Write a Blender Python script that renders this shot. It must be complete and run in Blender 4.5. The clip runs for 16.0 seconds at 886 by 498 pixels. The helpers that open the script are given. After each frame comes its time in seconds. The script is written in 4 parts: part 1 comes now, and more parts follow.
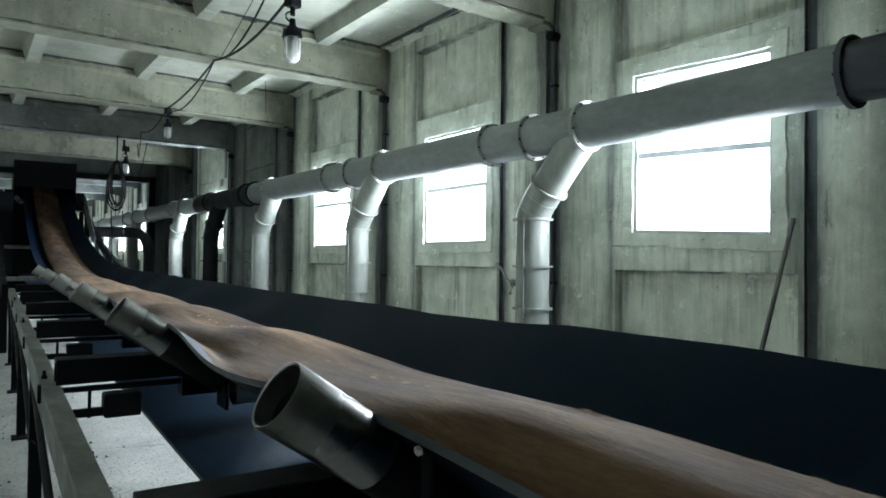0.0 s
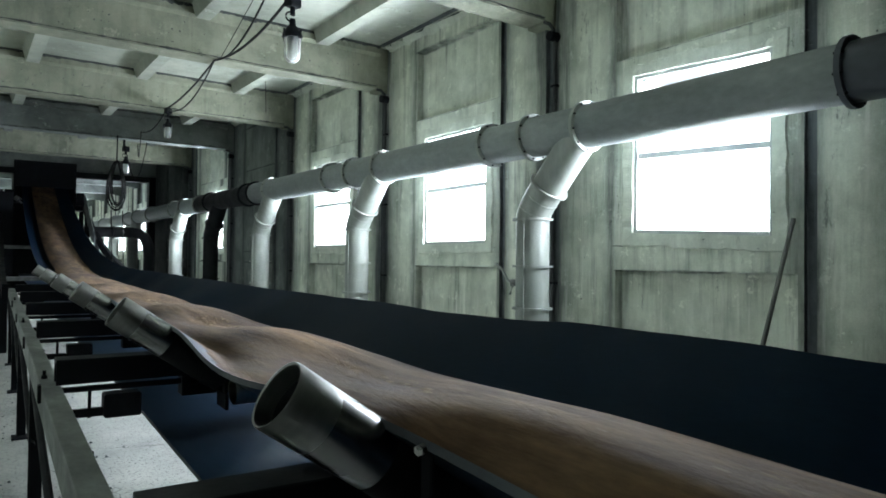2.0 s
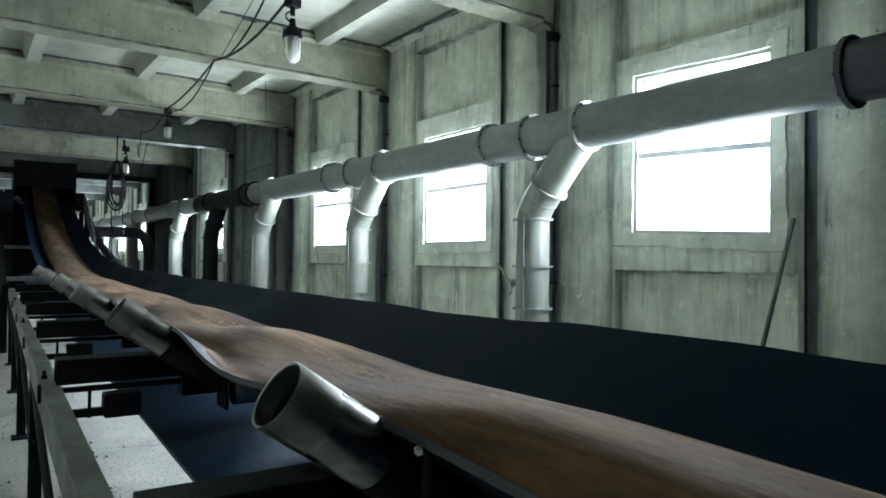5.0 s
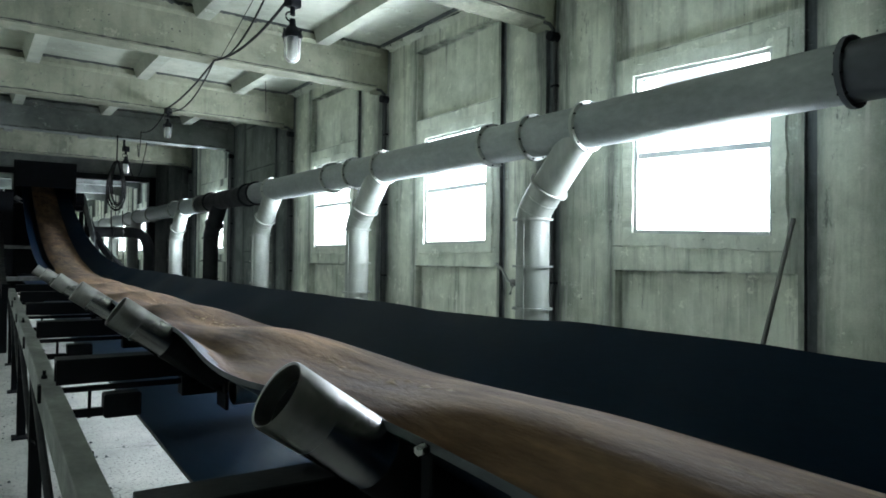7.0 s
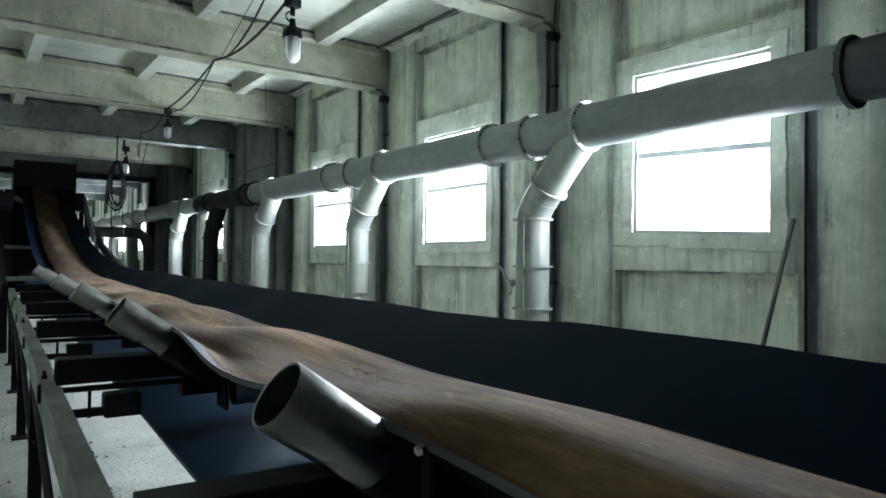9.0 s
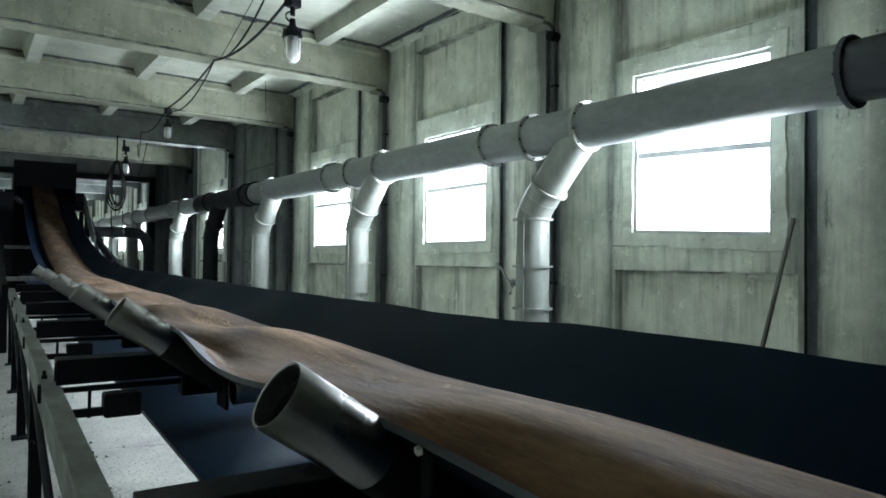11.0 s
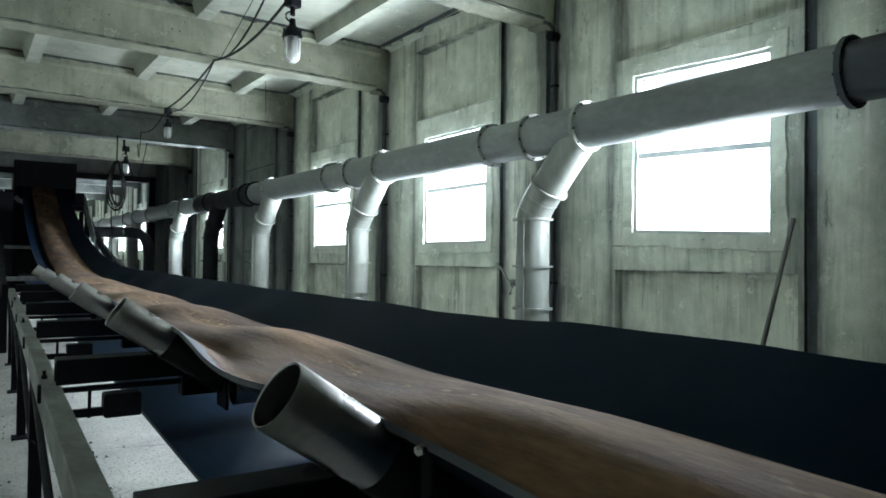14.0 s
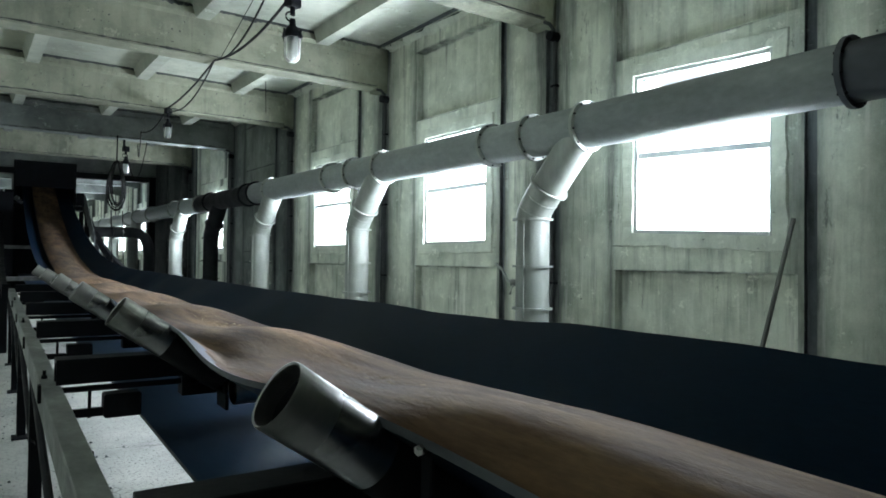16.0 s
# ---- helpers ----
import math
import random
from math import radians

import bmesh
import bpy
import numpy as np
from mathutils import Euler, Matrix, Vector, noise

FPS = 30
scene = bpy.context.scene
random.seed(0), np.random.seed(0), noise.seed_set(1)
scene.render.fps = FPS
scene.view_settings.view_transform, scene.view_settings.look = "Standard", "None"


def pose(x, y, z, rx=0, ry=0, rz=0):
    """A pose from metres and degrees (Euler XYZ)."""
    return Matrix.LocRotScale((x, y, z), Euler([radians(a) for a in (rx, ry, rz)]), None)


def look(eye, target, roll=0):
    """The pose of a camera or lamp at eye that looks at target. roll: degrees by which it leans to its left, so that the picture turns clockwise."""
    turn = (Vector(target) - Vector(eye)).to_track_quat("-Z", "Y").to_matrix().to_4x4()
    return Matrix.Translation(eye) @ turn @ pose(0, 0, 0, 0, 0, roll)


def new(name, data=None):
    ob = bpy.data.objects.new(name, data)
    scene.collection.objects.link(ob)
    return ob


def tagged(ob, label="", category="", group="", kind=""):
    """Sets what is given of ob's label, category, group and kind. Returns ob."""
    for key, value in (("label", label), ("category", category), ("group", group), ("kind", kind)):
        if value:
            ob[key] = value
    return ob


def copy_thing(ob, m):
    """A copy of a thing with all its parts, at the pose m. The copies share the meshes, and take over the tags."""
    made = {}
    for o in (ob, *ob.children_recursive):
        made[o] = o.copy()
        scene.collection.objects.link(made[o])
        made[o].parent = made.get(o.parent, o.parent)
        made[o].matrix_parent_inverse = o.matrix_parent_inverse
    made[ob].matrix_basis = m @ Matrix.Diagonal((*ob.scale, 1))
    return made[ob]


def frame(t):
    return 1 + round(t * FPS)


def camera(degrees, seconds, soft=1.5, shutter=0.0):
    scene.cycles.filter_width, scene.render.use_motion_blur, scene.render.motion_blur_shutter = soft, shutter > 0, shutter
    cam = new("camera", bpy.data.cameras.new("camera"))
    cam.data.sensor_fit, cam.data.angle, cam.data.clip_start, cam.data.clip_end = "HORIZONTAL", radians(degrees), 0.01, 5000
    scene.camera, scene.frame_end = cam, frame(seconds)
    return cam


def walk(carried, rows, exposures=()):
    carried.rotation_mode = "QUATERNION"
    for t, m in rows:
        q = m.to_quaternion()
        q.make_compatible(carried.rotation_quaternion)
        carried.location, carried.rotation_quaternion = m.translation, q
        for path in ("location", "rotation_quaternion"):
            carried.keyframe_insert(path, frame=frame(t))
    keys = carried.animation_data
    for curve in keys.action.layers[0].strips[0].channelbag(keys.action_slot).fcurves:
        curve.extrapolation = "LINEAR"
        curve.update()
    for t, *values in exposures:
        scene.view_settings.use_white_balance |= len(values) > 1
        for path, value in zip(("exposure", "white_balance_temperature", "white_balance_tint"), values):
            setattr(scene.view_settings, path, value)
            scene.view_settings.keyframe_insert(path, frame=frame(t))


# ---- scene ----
EYE = 1.3
cam = camera(66.75, 16.0, soft=1.7, shutter=0.5)
STILL = pose(0, 0, EYE, 91.0165, -0.615, -35.5068)
walk(cam, [(0.0, STILL), (16.0, STILL)])
scene.view_settings.exposure = 0.0

# ---- light: an overcast sky, and the sky's light in the window openings ----
world = bpy.data.worlds.new("overcast_sky")
scene.world = world
world.use_nodes = True
wn = world.node_tree.nodes
sky = wn.new("ShaderNodeTexSky")
sky.sky_type, sky.sun_disc = "NISHITA", False
sky.sun_elevation, sky.sun_rotation = radians(38), radians(70)
world.node_tree.links.new(sky.outputs[0], wn["Background"].inputs[0])
wn["Background"].inputs[1].default_value = 0.12
sun = new("sun", bpy.data.lights.new("sun", "SUN"))
sun.data.energy, sun.data.angle, sun.data.color = 0.6, radians(40), (1.0, 0.97, 0.92)
sun.matrix_world = look((20, 5, 20), (0, 0, 0))
WINDOW_WATTS = 315.0
LEFT_WATTS = 6.0
SKY_TINT = (0.87, 0.97, 1.09)

# ---- frame of the conveyor: origin under the eye, y along the belt ----
CONV = pose(0, 0, EYE, 0.5455, 0, -1.8502)
WALL_X, LEFT_X, CEIL_Z = 4.4, -2.3, 4.02
Y_BACK, Y_END = -9.4, 36.0
BAY = 3.02
# where each bay's window (or blank field) begins along the wall
EAST_BAYS = {-1: -0.65, 0: 2.37, 1: 5.39, 2: 8.41, 3: 11.43, 4: 14.0, 5: 17.45, 6: 21.3, 7: 24.32, 8: 27.34, 9: 30.36, 10: 33.0}
EAST_WINDOWS = (0, 1, 2, 4, 6, 7, 8, 9, 10)
WEST_BAYS = {1: 5.39}
WEST_WINDOWS = (1,)
ROLL_Y = 1.0
ROLLS = [-3.5, -2.0, -0.5, 1.0, 2.58, 4.08, 5.56, 7.05, 8.55, 10.05, 11.55]
SPEED = 1.7


# ---------------------------------------------------------------- materials
def material(name):
    m = bpy.data.materials.new(name)
    m.use_nodes = True
    return m, m.node_tree.nodes, m.node_tree.links, m.node_tree.nodes["Principled BSDF"]


def noise_node(n, l, scale, detail=6, rough=0.6, stretch=(1, 1, 1), obj=False):
    co = n.new("ShaderNodeTexCoord")
    mp = n.new("ShaderNodeMapping")
    mp.inputs["Scale"].default_value = stretch
    if obj:
        l.new(co.outputs["Object"], mp.inputs[0])
    else:
        geo = n.new("ShaderNodeNewGeometry")
        l.new(geo.outputs["Position"], mp.inputs[0])
    t = n.new("ShaderNodeTexNoise")
    t.inputs["Scale"].default_value, t.inputs["Detail"].default_value, t.inputs["Roughness"].default_value = scale, detail, rough
    l.new(mp.outputs[0], t.inputs["Vector"])
    return t.outputs["Fac"]


def ramp(n, l, source, stops):
    r = n.new("ShaderNodeValToRGB")
    r.color_ramp.elements[0].position, r.color_ramp.elements[0].color = stops[0][0], (*stops[0][1], 1)
    r.color_ramp.elements[1].position, r.color_ramp.elements[1].color = stops[-1][0], (*stops[-1][1], 1)
    for p, c in stops[1:-1]:
        e = r.color_ramp.elements.new(p)
        e.color = (*c, 1)
    l.new(source, r.inputs[0])
    return r.outputs[0]


def mix(n, l, a, b, fac, mode="MIX"):
    x = n.new("ShaderNodeMix")
    x.data_type, x.blend_type = "RGBA", mode
    for value, slot in ((fac, 0), (a, 6), (b, 7)):
        if isinstance(value, (int, float)):
            x.inputs[slot].default_value = value
        elif isinstance(value, tuple):
            x.inputs[slot].default_value = (*value, 1)
        else:
            l.new(value, x.inputs[slot])
    return x.outputs[2]


def bump(n, l, p, height, strength, distance):
    b = n.new("ShaderNodeBump")
    b.inputs["Strength"].default_value, b.inputs["Distance"].default_value = strength, distance
    l.new(height, b.inputs["Height"])
    l.new(b.outputs[0], p.inputs["Normal"])


def grey(v):
    return (v, v, v)


def simple(name, dark, light, rough=0.6, metal=0.0, scale=6.0, fine=60.0, stretch=(1, 1, 1), relief=0.2, obj=False, spread=0.12):
    """Colour between dark and light at two scales, uneven gloss, fine relief."""
    m, n, l, p = material(name)
    big = noise_node(n, l, scale, 5, 0.6, stretch, obj)
    small = noise_node(n, l, fine, 4, 0.6, stretch, obj)
    col = ramp(n, l, big, [(0.3, dark), (0.7, light)])
    col = mix(n, l, col, ramp(n, l, small, [(0.3, grey(0.72)), (0.7, grey(1.0))]), 0.8, "MULTIPLY")
    l.new(col, p.inputs["Base Color"])
    r = n.new("ShaderNodeMapRange")
    r.inputs[1].default_value, r.inputs[2].default_value = 0.3, 0.7
    r.inputs[3].default_value, r.inputs[4].default_value = max(rough - spread, 0.05), min(rough + spread, 1.0)
    l.new(big, r.inputs[0])
    l.new(r.outputs[0], p.inputs["Roughness"])
    p.inputs["Metallic"].default_value = metal
    if relief:
        bump(n, l, p, small, relief, 0.004)
    return m


def maths(n, l, op, a, b=None):
    x = n.new("ShaderNodeMath")
    x.operation = op
    for value, slot in ((a, 0), (b, 1)):
        if isinstance(value, (int, float)):
            x.inputs[slot].default_value = value
        elif value is not None:
            l.new(value, x.inputs[slot])
    return x.outputs[0]


def joint_soot_and_shade(n, l):
    """Soot that ran down beside the panel joints and the old conduits, frayed by streaky noise, and painted shade at
    the recess edges.
    """
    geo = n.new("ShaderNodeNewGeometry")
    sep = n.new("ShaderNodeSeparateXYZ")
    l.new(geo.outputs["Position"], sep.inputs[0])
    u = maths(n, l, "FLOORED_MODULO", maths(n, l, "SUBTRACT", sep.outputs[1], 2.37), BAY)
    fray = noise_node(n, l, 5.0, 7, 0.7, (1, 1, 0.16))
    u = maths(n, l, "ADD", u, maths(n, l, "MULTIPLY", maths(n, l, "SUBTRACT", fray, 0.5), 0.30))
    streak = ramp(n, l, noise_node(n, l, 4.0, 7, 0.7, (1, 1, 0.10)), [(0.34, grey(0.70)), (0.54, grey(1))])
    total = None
    # the band at 1.38 paints the shaded reveal of the recess
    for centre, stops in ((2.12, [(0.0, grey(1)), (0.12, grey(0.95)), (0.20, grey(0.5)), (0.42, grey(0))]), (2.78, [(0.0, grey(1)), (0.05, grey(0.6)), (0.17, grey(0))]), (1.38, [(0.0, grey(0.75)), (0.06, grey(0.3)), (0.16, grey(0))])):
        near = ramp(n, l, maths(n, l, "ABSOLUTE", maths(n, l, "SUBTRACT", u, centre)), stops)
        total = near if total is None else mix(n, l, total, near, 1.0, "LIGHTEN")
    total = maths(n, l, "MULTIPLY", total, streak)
    # thin dark lines painting the edge shade on the ledges of the recessed fields
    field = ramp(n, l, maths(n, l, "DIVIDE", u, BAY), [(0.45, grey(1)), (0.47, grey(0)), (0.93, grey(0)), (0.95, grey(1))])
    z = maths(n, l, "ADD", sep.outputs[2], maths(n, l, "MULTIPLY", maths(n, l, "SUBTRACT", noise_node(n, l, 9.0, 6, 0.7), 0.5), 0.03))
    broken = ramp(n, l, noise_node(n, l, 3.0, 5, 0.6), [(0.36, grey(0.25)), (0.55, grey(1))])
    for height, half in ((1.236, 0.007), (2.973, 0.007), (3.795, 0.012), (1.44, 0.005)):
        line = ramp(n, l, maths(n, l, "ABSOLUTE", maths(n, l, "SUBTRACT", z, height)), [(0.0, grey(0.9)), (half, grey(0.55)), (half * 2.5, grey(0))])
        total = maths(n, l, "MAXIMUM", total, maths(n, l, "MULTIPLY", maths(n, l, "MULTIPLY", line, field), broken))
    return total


def plaster(name, dark, light, stain, veils=0.8, blotch=0.6, drips=0.5, joints=False):
    """Old limewash: cloudy colour, soot veils and drips in their own patches, worn flakes, trowelled relief."""
    m, n, l, p = material(name)
    cloud = noise_node(n, l, 0.7, 6, 0.55)
    col = ramp(n, l, cloud, [(0.32, dark), (0.66, light)])
    # broad soot veils and thin drips
    for scale, flat, low, high, where, amount in ((1.5, 0.35, 0.46, 0.80, 0.55, veils), (13.0, 0.06, 0.50, 0.64, 0.8, drips)):
        streak = noise_node(n, l, scale, 7, 0.66, (1, 1, flat))
        patch = noise_node(n, l, where, 5, 0.6, (1, 1, 0.8))
        mask = mix(n, l, ramp(n, l, streak, [(low, grey(0)), (high, grey(1))]), ramp(n, l, patch, [(0.45, grey(0)), (0.64, grey(1))]), 1.0, "MULTIPLY")
        col = mix(n, l, col, stain, maths(n, l, "MULTIPLY", mask, amount))
    blot = noise_node(n, l, 3.2, 8, 0.66)
    col = mix(n, l, col, ramp(n, l, blot, [(0.36, (0.52, 0.55, 0.53)), (0.58, grey(1.0))]), blotch, "MULTIPLY")
    # small pale flakes where the wash came off and was renewed, and trowel scars
    flake = noise_node(n, l, 6.0, 9, 0.8)
    col = mix(n, l, col, light, ramp(n, l, flake, [(0.58, grey(0)), (0.615, grey(0.8))]))
    scar = noise_node(n, l, 3.0, 10, 0.85, (1, 1.6, 0.5))
    col = mix(n, l, col, stain, ramp(n, l, scar, [(0.60, grey(0)), (0.64, grey(0.6))]))
    if drips:
        # pale runs of fresh wash
        run = noise_node(n, l, 17.0, 6, 0.6, (1, 1, 0.045))
        there = noise_node(n, l, 0.9, 4, 0.6, (1, 1.3, 1))
        pale = mix(n, l, ramp(n, l, run, [(0.54, grey(0)), (0.64, grey(1))]), ramp(n, l, there, [(0.44, grey(0)), (0.58, grey(1))]), 1.0, "MULTIPLY")
        col = mix(n, l, col, tuple(min(1.1 * c, 0.9) for c in light), maths(n, l, "MULTIPLY", pale, 0.9 * drips))
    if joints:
        col = mix(n, l, col, stain, maths(n, l, "MULTIPLY", joint_soot_and_shade(n, l), 0.97))
    spots = noise_node(n, l, 18.0, 3, 0.5)
    col = mix(n, l, col, stain, ramp(n, l, spots, [(0.735, grey(0)), (0.765, grey(0.8))]))
    grain = noise_node(n, l, 70, 4, 0.7)
    col = mix(n, l, col, ramp(n, l, grain, [(0.3, grey(0.86)), (0.65, grey(1.0))]), 0.8, "MULTIPLY")
    l.new(col, p.inputs["Base Color"])
    p.inputs["Roughness"].default_value = 0.82
    p.inputs["Specular IOR Level"].default_value = 0.25
    relief = mix(n, l, blot, flake, 0.45)
    bump(n, l, p, relief, 0.7, 0.03)
    return m


def concrete_floor():
    m, n, l, p = material("dusty_concrete")
    cloud = noise_node(n, l, 1.3, 8, 0.65)
    col = ramp(n, l, cloud, [(0.3, (0.31, 0.32, 0.295)), (0.7, (0.56, 0.57, 0.52))])
    v = n.new("ShaderNodeTexVoronoi")
    v.feature = "DISTANCE_TO_EDGE"
    v.inputs["Scale"].default_value = 0.9
    geo = n.new("ShaderNodeNewGeometry")
    wob = n.new("ShaderNodeTexNoise")
    wob.inputs["Scale"].default_value = 3.0
    l.new(geo.outputs["Position"], wob.inputs["Vector"])
    add = n.new("ShaderNodeVectorMath")
    add.operation = "MULTIPLY_ADD"
    add.inputs[1].default_value = (0.5, 0.5, 0.5)
    l.new(wob.outputs["Color"], add.inputs[0])
    l.new(geo.outputs["Position"], add.inputs[2])
    l.new(add.outputs[0], v.inputs["Vector"])
    crack = ramp(n, l, v.outputs["Distance"], [(0.001, grey(0.35)), (0.006, grey(1.0))])
    col = mix(n, l, col, crack, ramp(n, l, noise_node(n, l, 1.1, 3), [(0.48, grey(0)), (0.56, grey(0.9))]), "MULTIPLY")
    pit = noise_node(n, l, 48, 8, 0.7)
    col = mix(n, l, col, ramp(n, l, pit, [(0.36, grey(0.2)), (0.47, grey(1.0))]), 0.9, "MULTIPLY")
    l.new(col, p.inputs["Base Color"])
    p.inputs["Roughness"].default_value = 0.9
    bump(n, l, p, pit, 0.6, 0.01)
    return m


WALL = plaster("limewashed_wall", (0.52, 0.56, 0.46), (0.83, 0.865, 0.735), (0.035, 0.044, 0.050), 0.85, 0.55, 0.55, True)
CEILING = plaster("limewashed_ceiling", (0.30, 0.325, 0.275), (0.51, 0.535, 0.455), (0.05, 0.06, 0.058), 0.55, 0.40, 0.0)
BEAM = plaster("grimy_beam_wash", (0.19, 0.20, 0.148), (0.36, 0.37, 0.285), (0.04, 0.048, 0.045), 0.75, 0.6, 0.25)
TRIM = plaster("fresh_limewash_trim", (0.52, 0.56, 0.47), (0.80, 0.83, 0.72), (0.09, 0.10, 0.10), 0.5, 0.45, 0.2)
TAR = plaster("sooty_joint", (0.045, 0.053, 0.058), (0.17, 0.19, 0.195), (0.014, 0.021, 0.023), 1.0, 0.9, 0.8)
# darker ceiling copy: the far end's dimness is put into the colour, with soot
SHADED_CEILING = plaster("shaded_sooty_ceiling", (0.10, 0.112, 0.108), (0.27, 0.295, 0.275), (0.02, 0.025, 0.026), 0.8, 0.6, 0.0)
# darker wall copy: shade and soot of the blank far bays in the colour
SHADED_WALL = plaster("shaded_sooty_blank_wall", (0.15, 0.17, 0.165), (0.34, 0.375, 0.345), (0.03, 0.037, 0.04), 0.9, 0.6, 0.5, True)
FLOOR = concrete_floor()
DUCT = simple("grey_duct_paint", (0.125, 0.145, 0.15), (0.30, 0.33, 0.32), 0.48, 0.05, 0.9, 22, (1, 0.5, 1), 0.08)
# dark copy of the duct paint: the backlit near end's shade as colour
SHADED_DUCT = simple("shaded_duct_paint", (0.025, 0.032, 0.042), (0.065, 0.078, 0.092), 0.5, 0.05, 1.2, 22, (1, 0.5, 1), 0.08)
PALE_DUCT = simple("pale_duct_paint", (0.20, 0.22, 0.20), (0.36, 0.385, 0.35), 0.5, 0.0, 2.2, 16, (1, 1, 0.25), 0.05)
BLACK_DUCT = simple("black_bitumen_paint", (0.006, 0.008, 0.010), (0.018, 0.020, 0.022), 0.6, 0.0, 4, 40)
RUBBER = simple("dusty_black_rubber", (0.002, 0.008, 0.021), (0.005, 0.017, 0.040), 0.47, 0.0, 1.6, 90, (1, 0.25, 1), 0.05, False, 0.05)
RUBBER.node_tree.nodes["Principled BSDF"].inputs["Specular IOR Level"].default_value = 0.08
RUBBER.node_tree.nodes["Principled BSDF"].inputs["Specular Tint"].default_value = (0.45, 0.8, 1.0, 1.0)
UNDERSIDE = simple("worn_belt_underside", (0.005, 0.028, 0.060), (0.009, 0.046, 0.095), 0.55, 0.0, 1.2, 60, (1, 0.2, 1), 0.08)
BELT_EDGE = simple("worn_belt_edge", (0.06, 0.068, 0.076), (0.16, 0.175, 0.19), 0.8, 0, 5, 60, (1, 0.3, 1))
STEEL = simple("polished_roll_steel", (0.38, 0.38, 0.38), (0.50, 0.50, 0.495), 0.27, 1.0, 3, 150, (1, 1, 1), 0.01, True, 0.04)
STEEL_END = simple("dull_roll_band", (0.42, 0.42, 0.415), (0.54, 0.54, 0.53), 0.38, 1.0, 5, 80, (1, 1, 1), 0.03, True)
# near-black roll zone: the belt's shadow on the steel, put into the colour
STEEL_SHADE = simple("belt_shaded_steel", (0.008, 0.009, 0.010), (0.030, 0.031, 0.032), 0.5, 0.0, 6, 80, (1, 1, 1), 0.03, True)
BLACK = simple("grimy_black_steel", (0.003, 0.004, 0.006), (0.009, 0.011, 0.015), 0.6, 0.0, 5, 50)
for m, level in ((BLACK, 0.15), (BLACK_DUCT, 0.2), (STEEL_SHADE, 0.12)):
    m.node_tree.nodes["Principled BSDF"].inputs["Specular IOR Level"].default_value = level
STRINGER = simple("dusty_grey_steel", (0.11, 0.12, 0.118), (0.40, 0.415, 0.40), 0.65, 0.1, 7, 45, (1, 0.5, 1), 0.4)
LOAD = simple("tan_fine_ore", (0.072, 0.039, 0.020), (0.30, 0.185, 0.100), 0.95, 0, 3.2, 110, (1, 0.25, 1), 0.4)
# damp, darker ore in long patches
ln, ll = LOAD.node_tree.nodes, LOAD.node_tree.links
lp = ln["Principled BSDF"]
dry = lp.inputs["Base Color"].links[0].from_socket
damp = ramp(ln, ll, noise_node(ln, ll, 3.4, 5, 0.65, (1, 0.3, 1)), [(0.38, (0.36, 0.28, 0.25)), (0.48, (0.80, 0.74, 0.66)), (0.60, (1.0, 0.97, 0.92))])
dry = mix(ln, ll, dry, damp, 0.9, "MULTIPLY")
# streaks drawn out along the run of the belt
streaks = noise_node(ln, ll, 13.0, 7, 0.7, (1, 0.10, 1))
dry = mix(ln, ll, dry, ramp(ln, ll, streaks, [(0.36, (0.50, 0.44, 0.40)), (0.50, grey(1.0)), (0.64, (1.35, 1.32, 1.25))]), 0.85, "MULTIPLY")
ll.new(dry, lp.inputs["Base Color"])
bump(ln, ll, lp, mix(ln, ll, streaks, noise_node(ln, ll, 60, 5, 0.7, (1, 0.35, 1)), 0.35), 0.7, 0.012)
CABLE = simple("black_cable", (0.005, 0.005, 0.006), (0.014, 0.014, 0.015), 0.7)
CABLE.node_tree.nodes["Principled BSDF"].inputs["Specular IOR Level"].default_value = 0.2
FRAME = simple("window_frame_paint", (0.36, 0.39, 0.38), (0.55, 0.58, 0.55), 0.6, 0, 6, 60)
WOOD = simple("grey_weathered_wood", (0.10, 0.10, 0.095), (0.2, 0.2, 0.18), 0.8, 0, 8, 40, (1, 1, 0.1))
BOLT = simple("bare_zinc_bolt", (0.6, 0.6, 0.58), (0.8, 0.8, 0.77), 0.35, 0.7, 20, 90)


def glass_material(name, rough, tint=(0.95, 0.98, 0.97)):
    m, n, l, p = material(name)
    p.inputs["Base Color"].default_value = (*tint, 1)
    p.inputs["Transmission Weight"].default_value = 1.0
    p.inputs["IOR"].default_value = 1.45
    r = noise_node(n, l, 12, 4)
    l.new(ramp(n, l, r, [(0.3, grey(rough)), (0.7, grey(rough + 0.12))]), p.inputs["Roughness"])
    return m


PANE = glass_material("dusty_window_glass", 0.05)
JAR = glass_material("lamp_glass", 0.42, (0.9, 0.93, 0.9))


# ---------------------------------------------------------------- mesh helpers
def mesh_of(name, verts, faces, mats, picks=None, smooth=False):
    me = bpy.data.meshes.new(name)
    me.from_pydata([tuple(v) for v in verts], [], faces)
    for m in mats:
        me.materials.append(m)
    if picks:
        me.polygons.foreach_set("material_index", picks)
    if smooth:
        me.polygons.foreach_set("use_smooth", [True] * len(me.polygons))
    me.update()
    return me


def part(name, bm, mat, parent=None, label="", smooth=False):
    """Links a bmesh as one mesh object under a thing."""
    me = bpy.data.meshes.new(name)
    bm.to_mesh(me)
    bm.free()
    for m in (mat if isinstance(mat, (list, tuple)) else [mat]):
        me.materials.append(m)
    if smooth:
        for p in me.polygons:
            p.use_smooth = True
        me.set_sharp_from_angle(angle=radians(40))
    ob = new(name, me)
    if parent:
        ob.parent = parent
    if label:
        tagged(ob, label)
    return ob


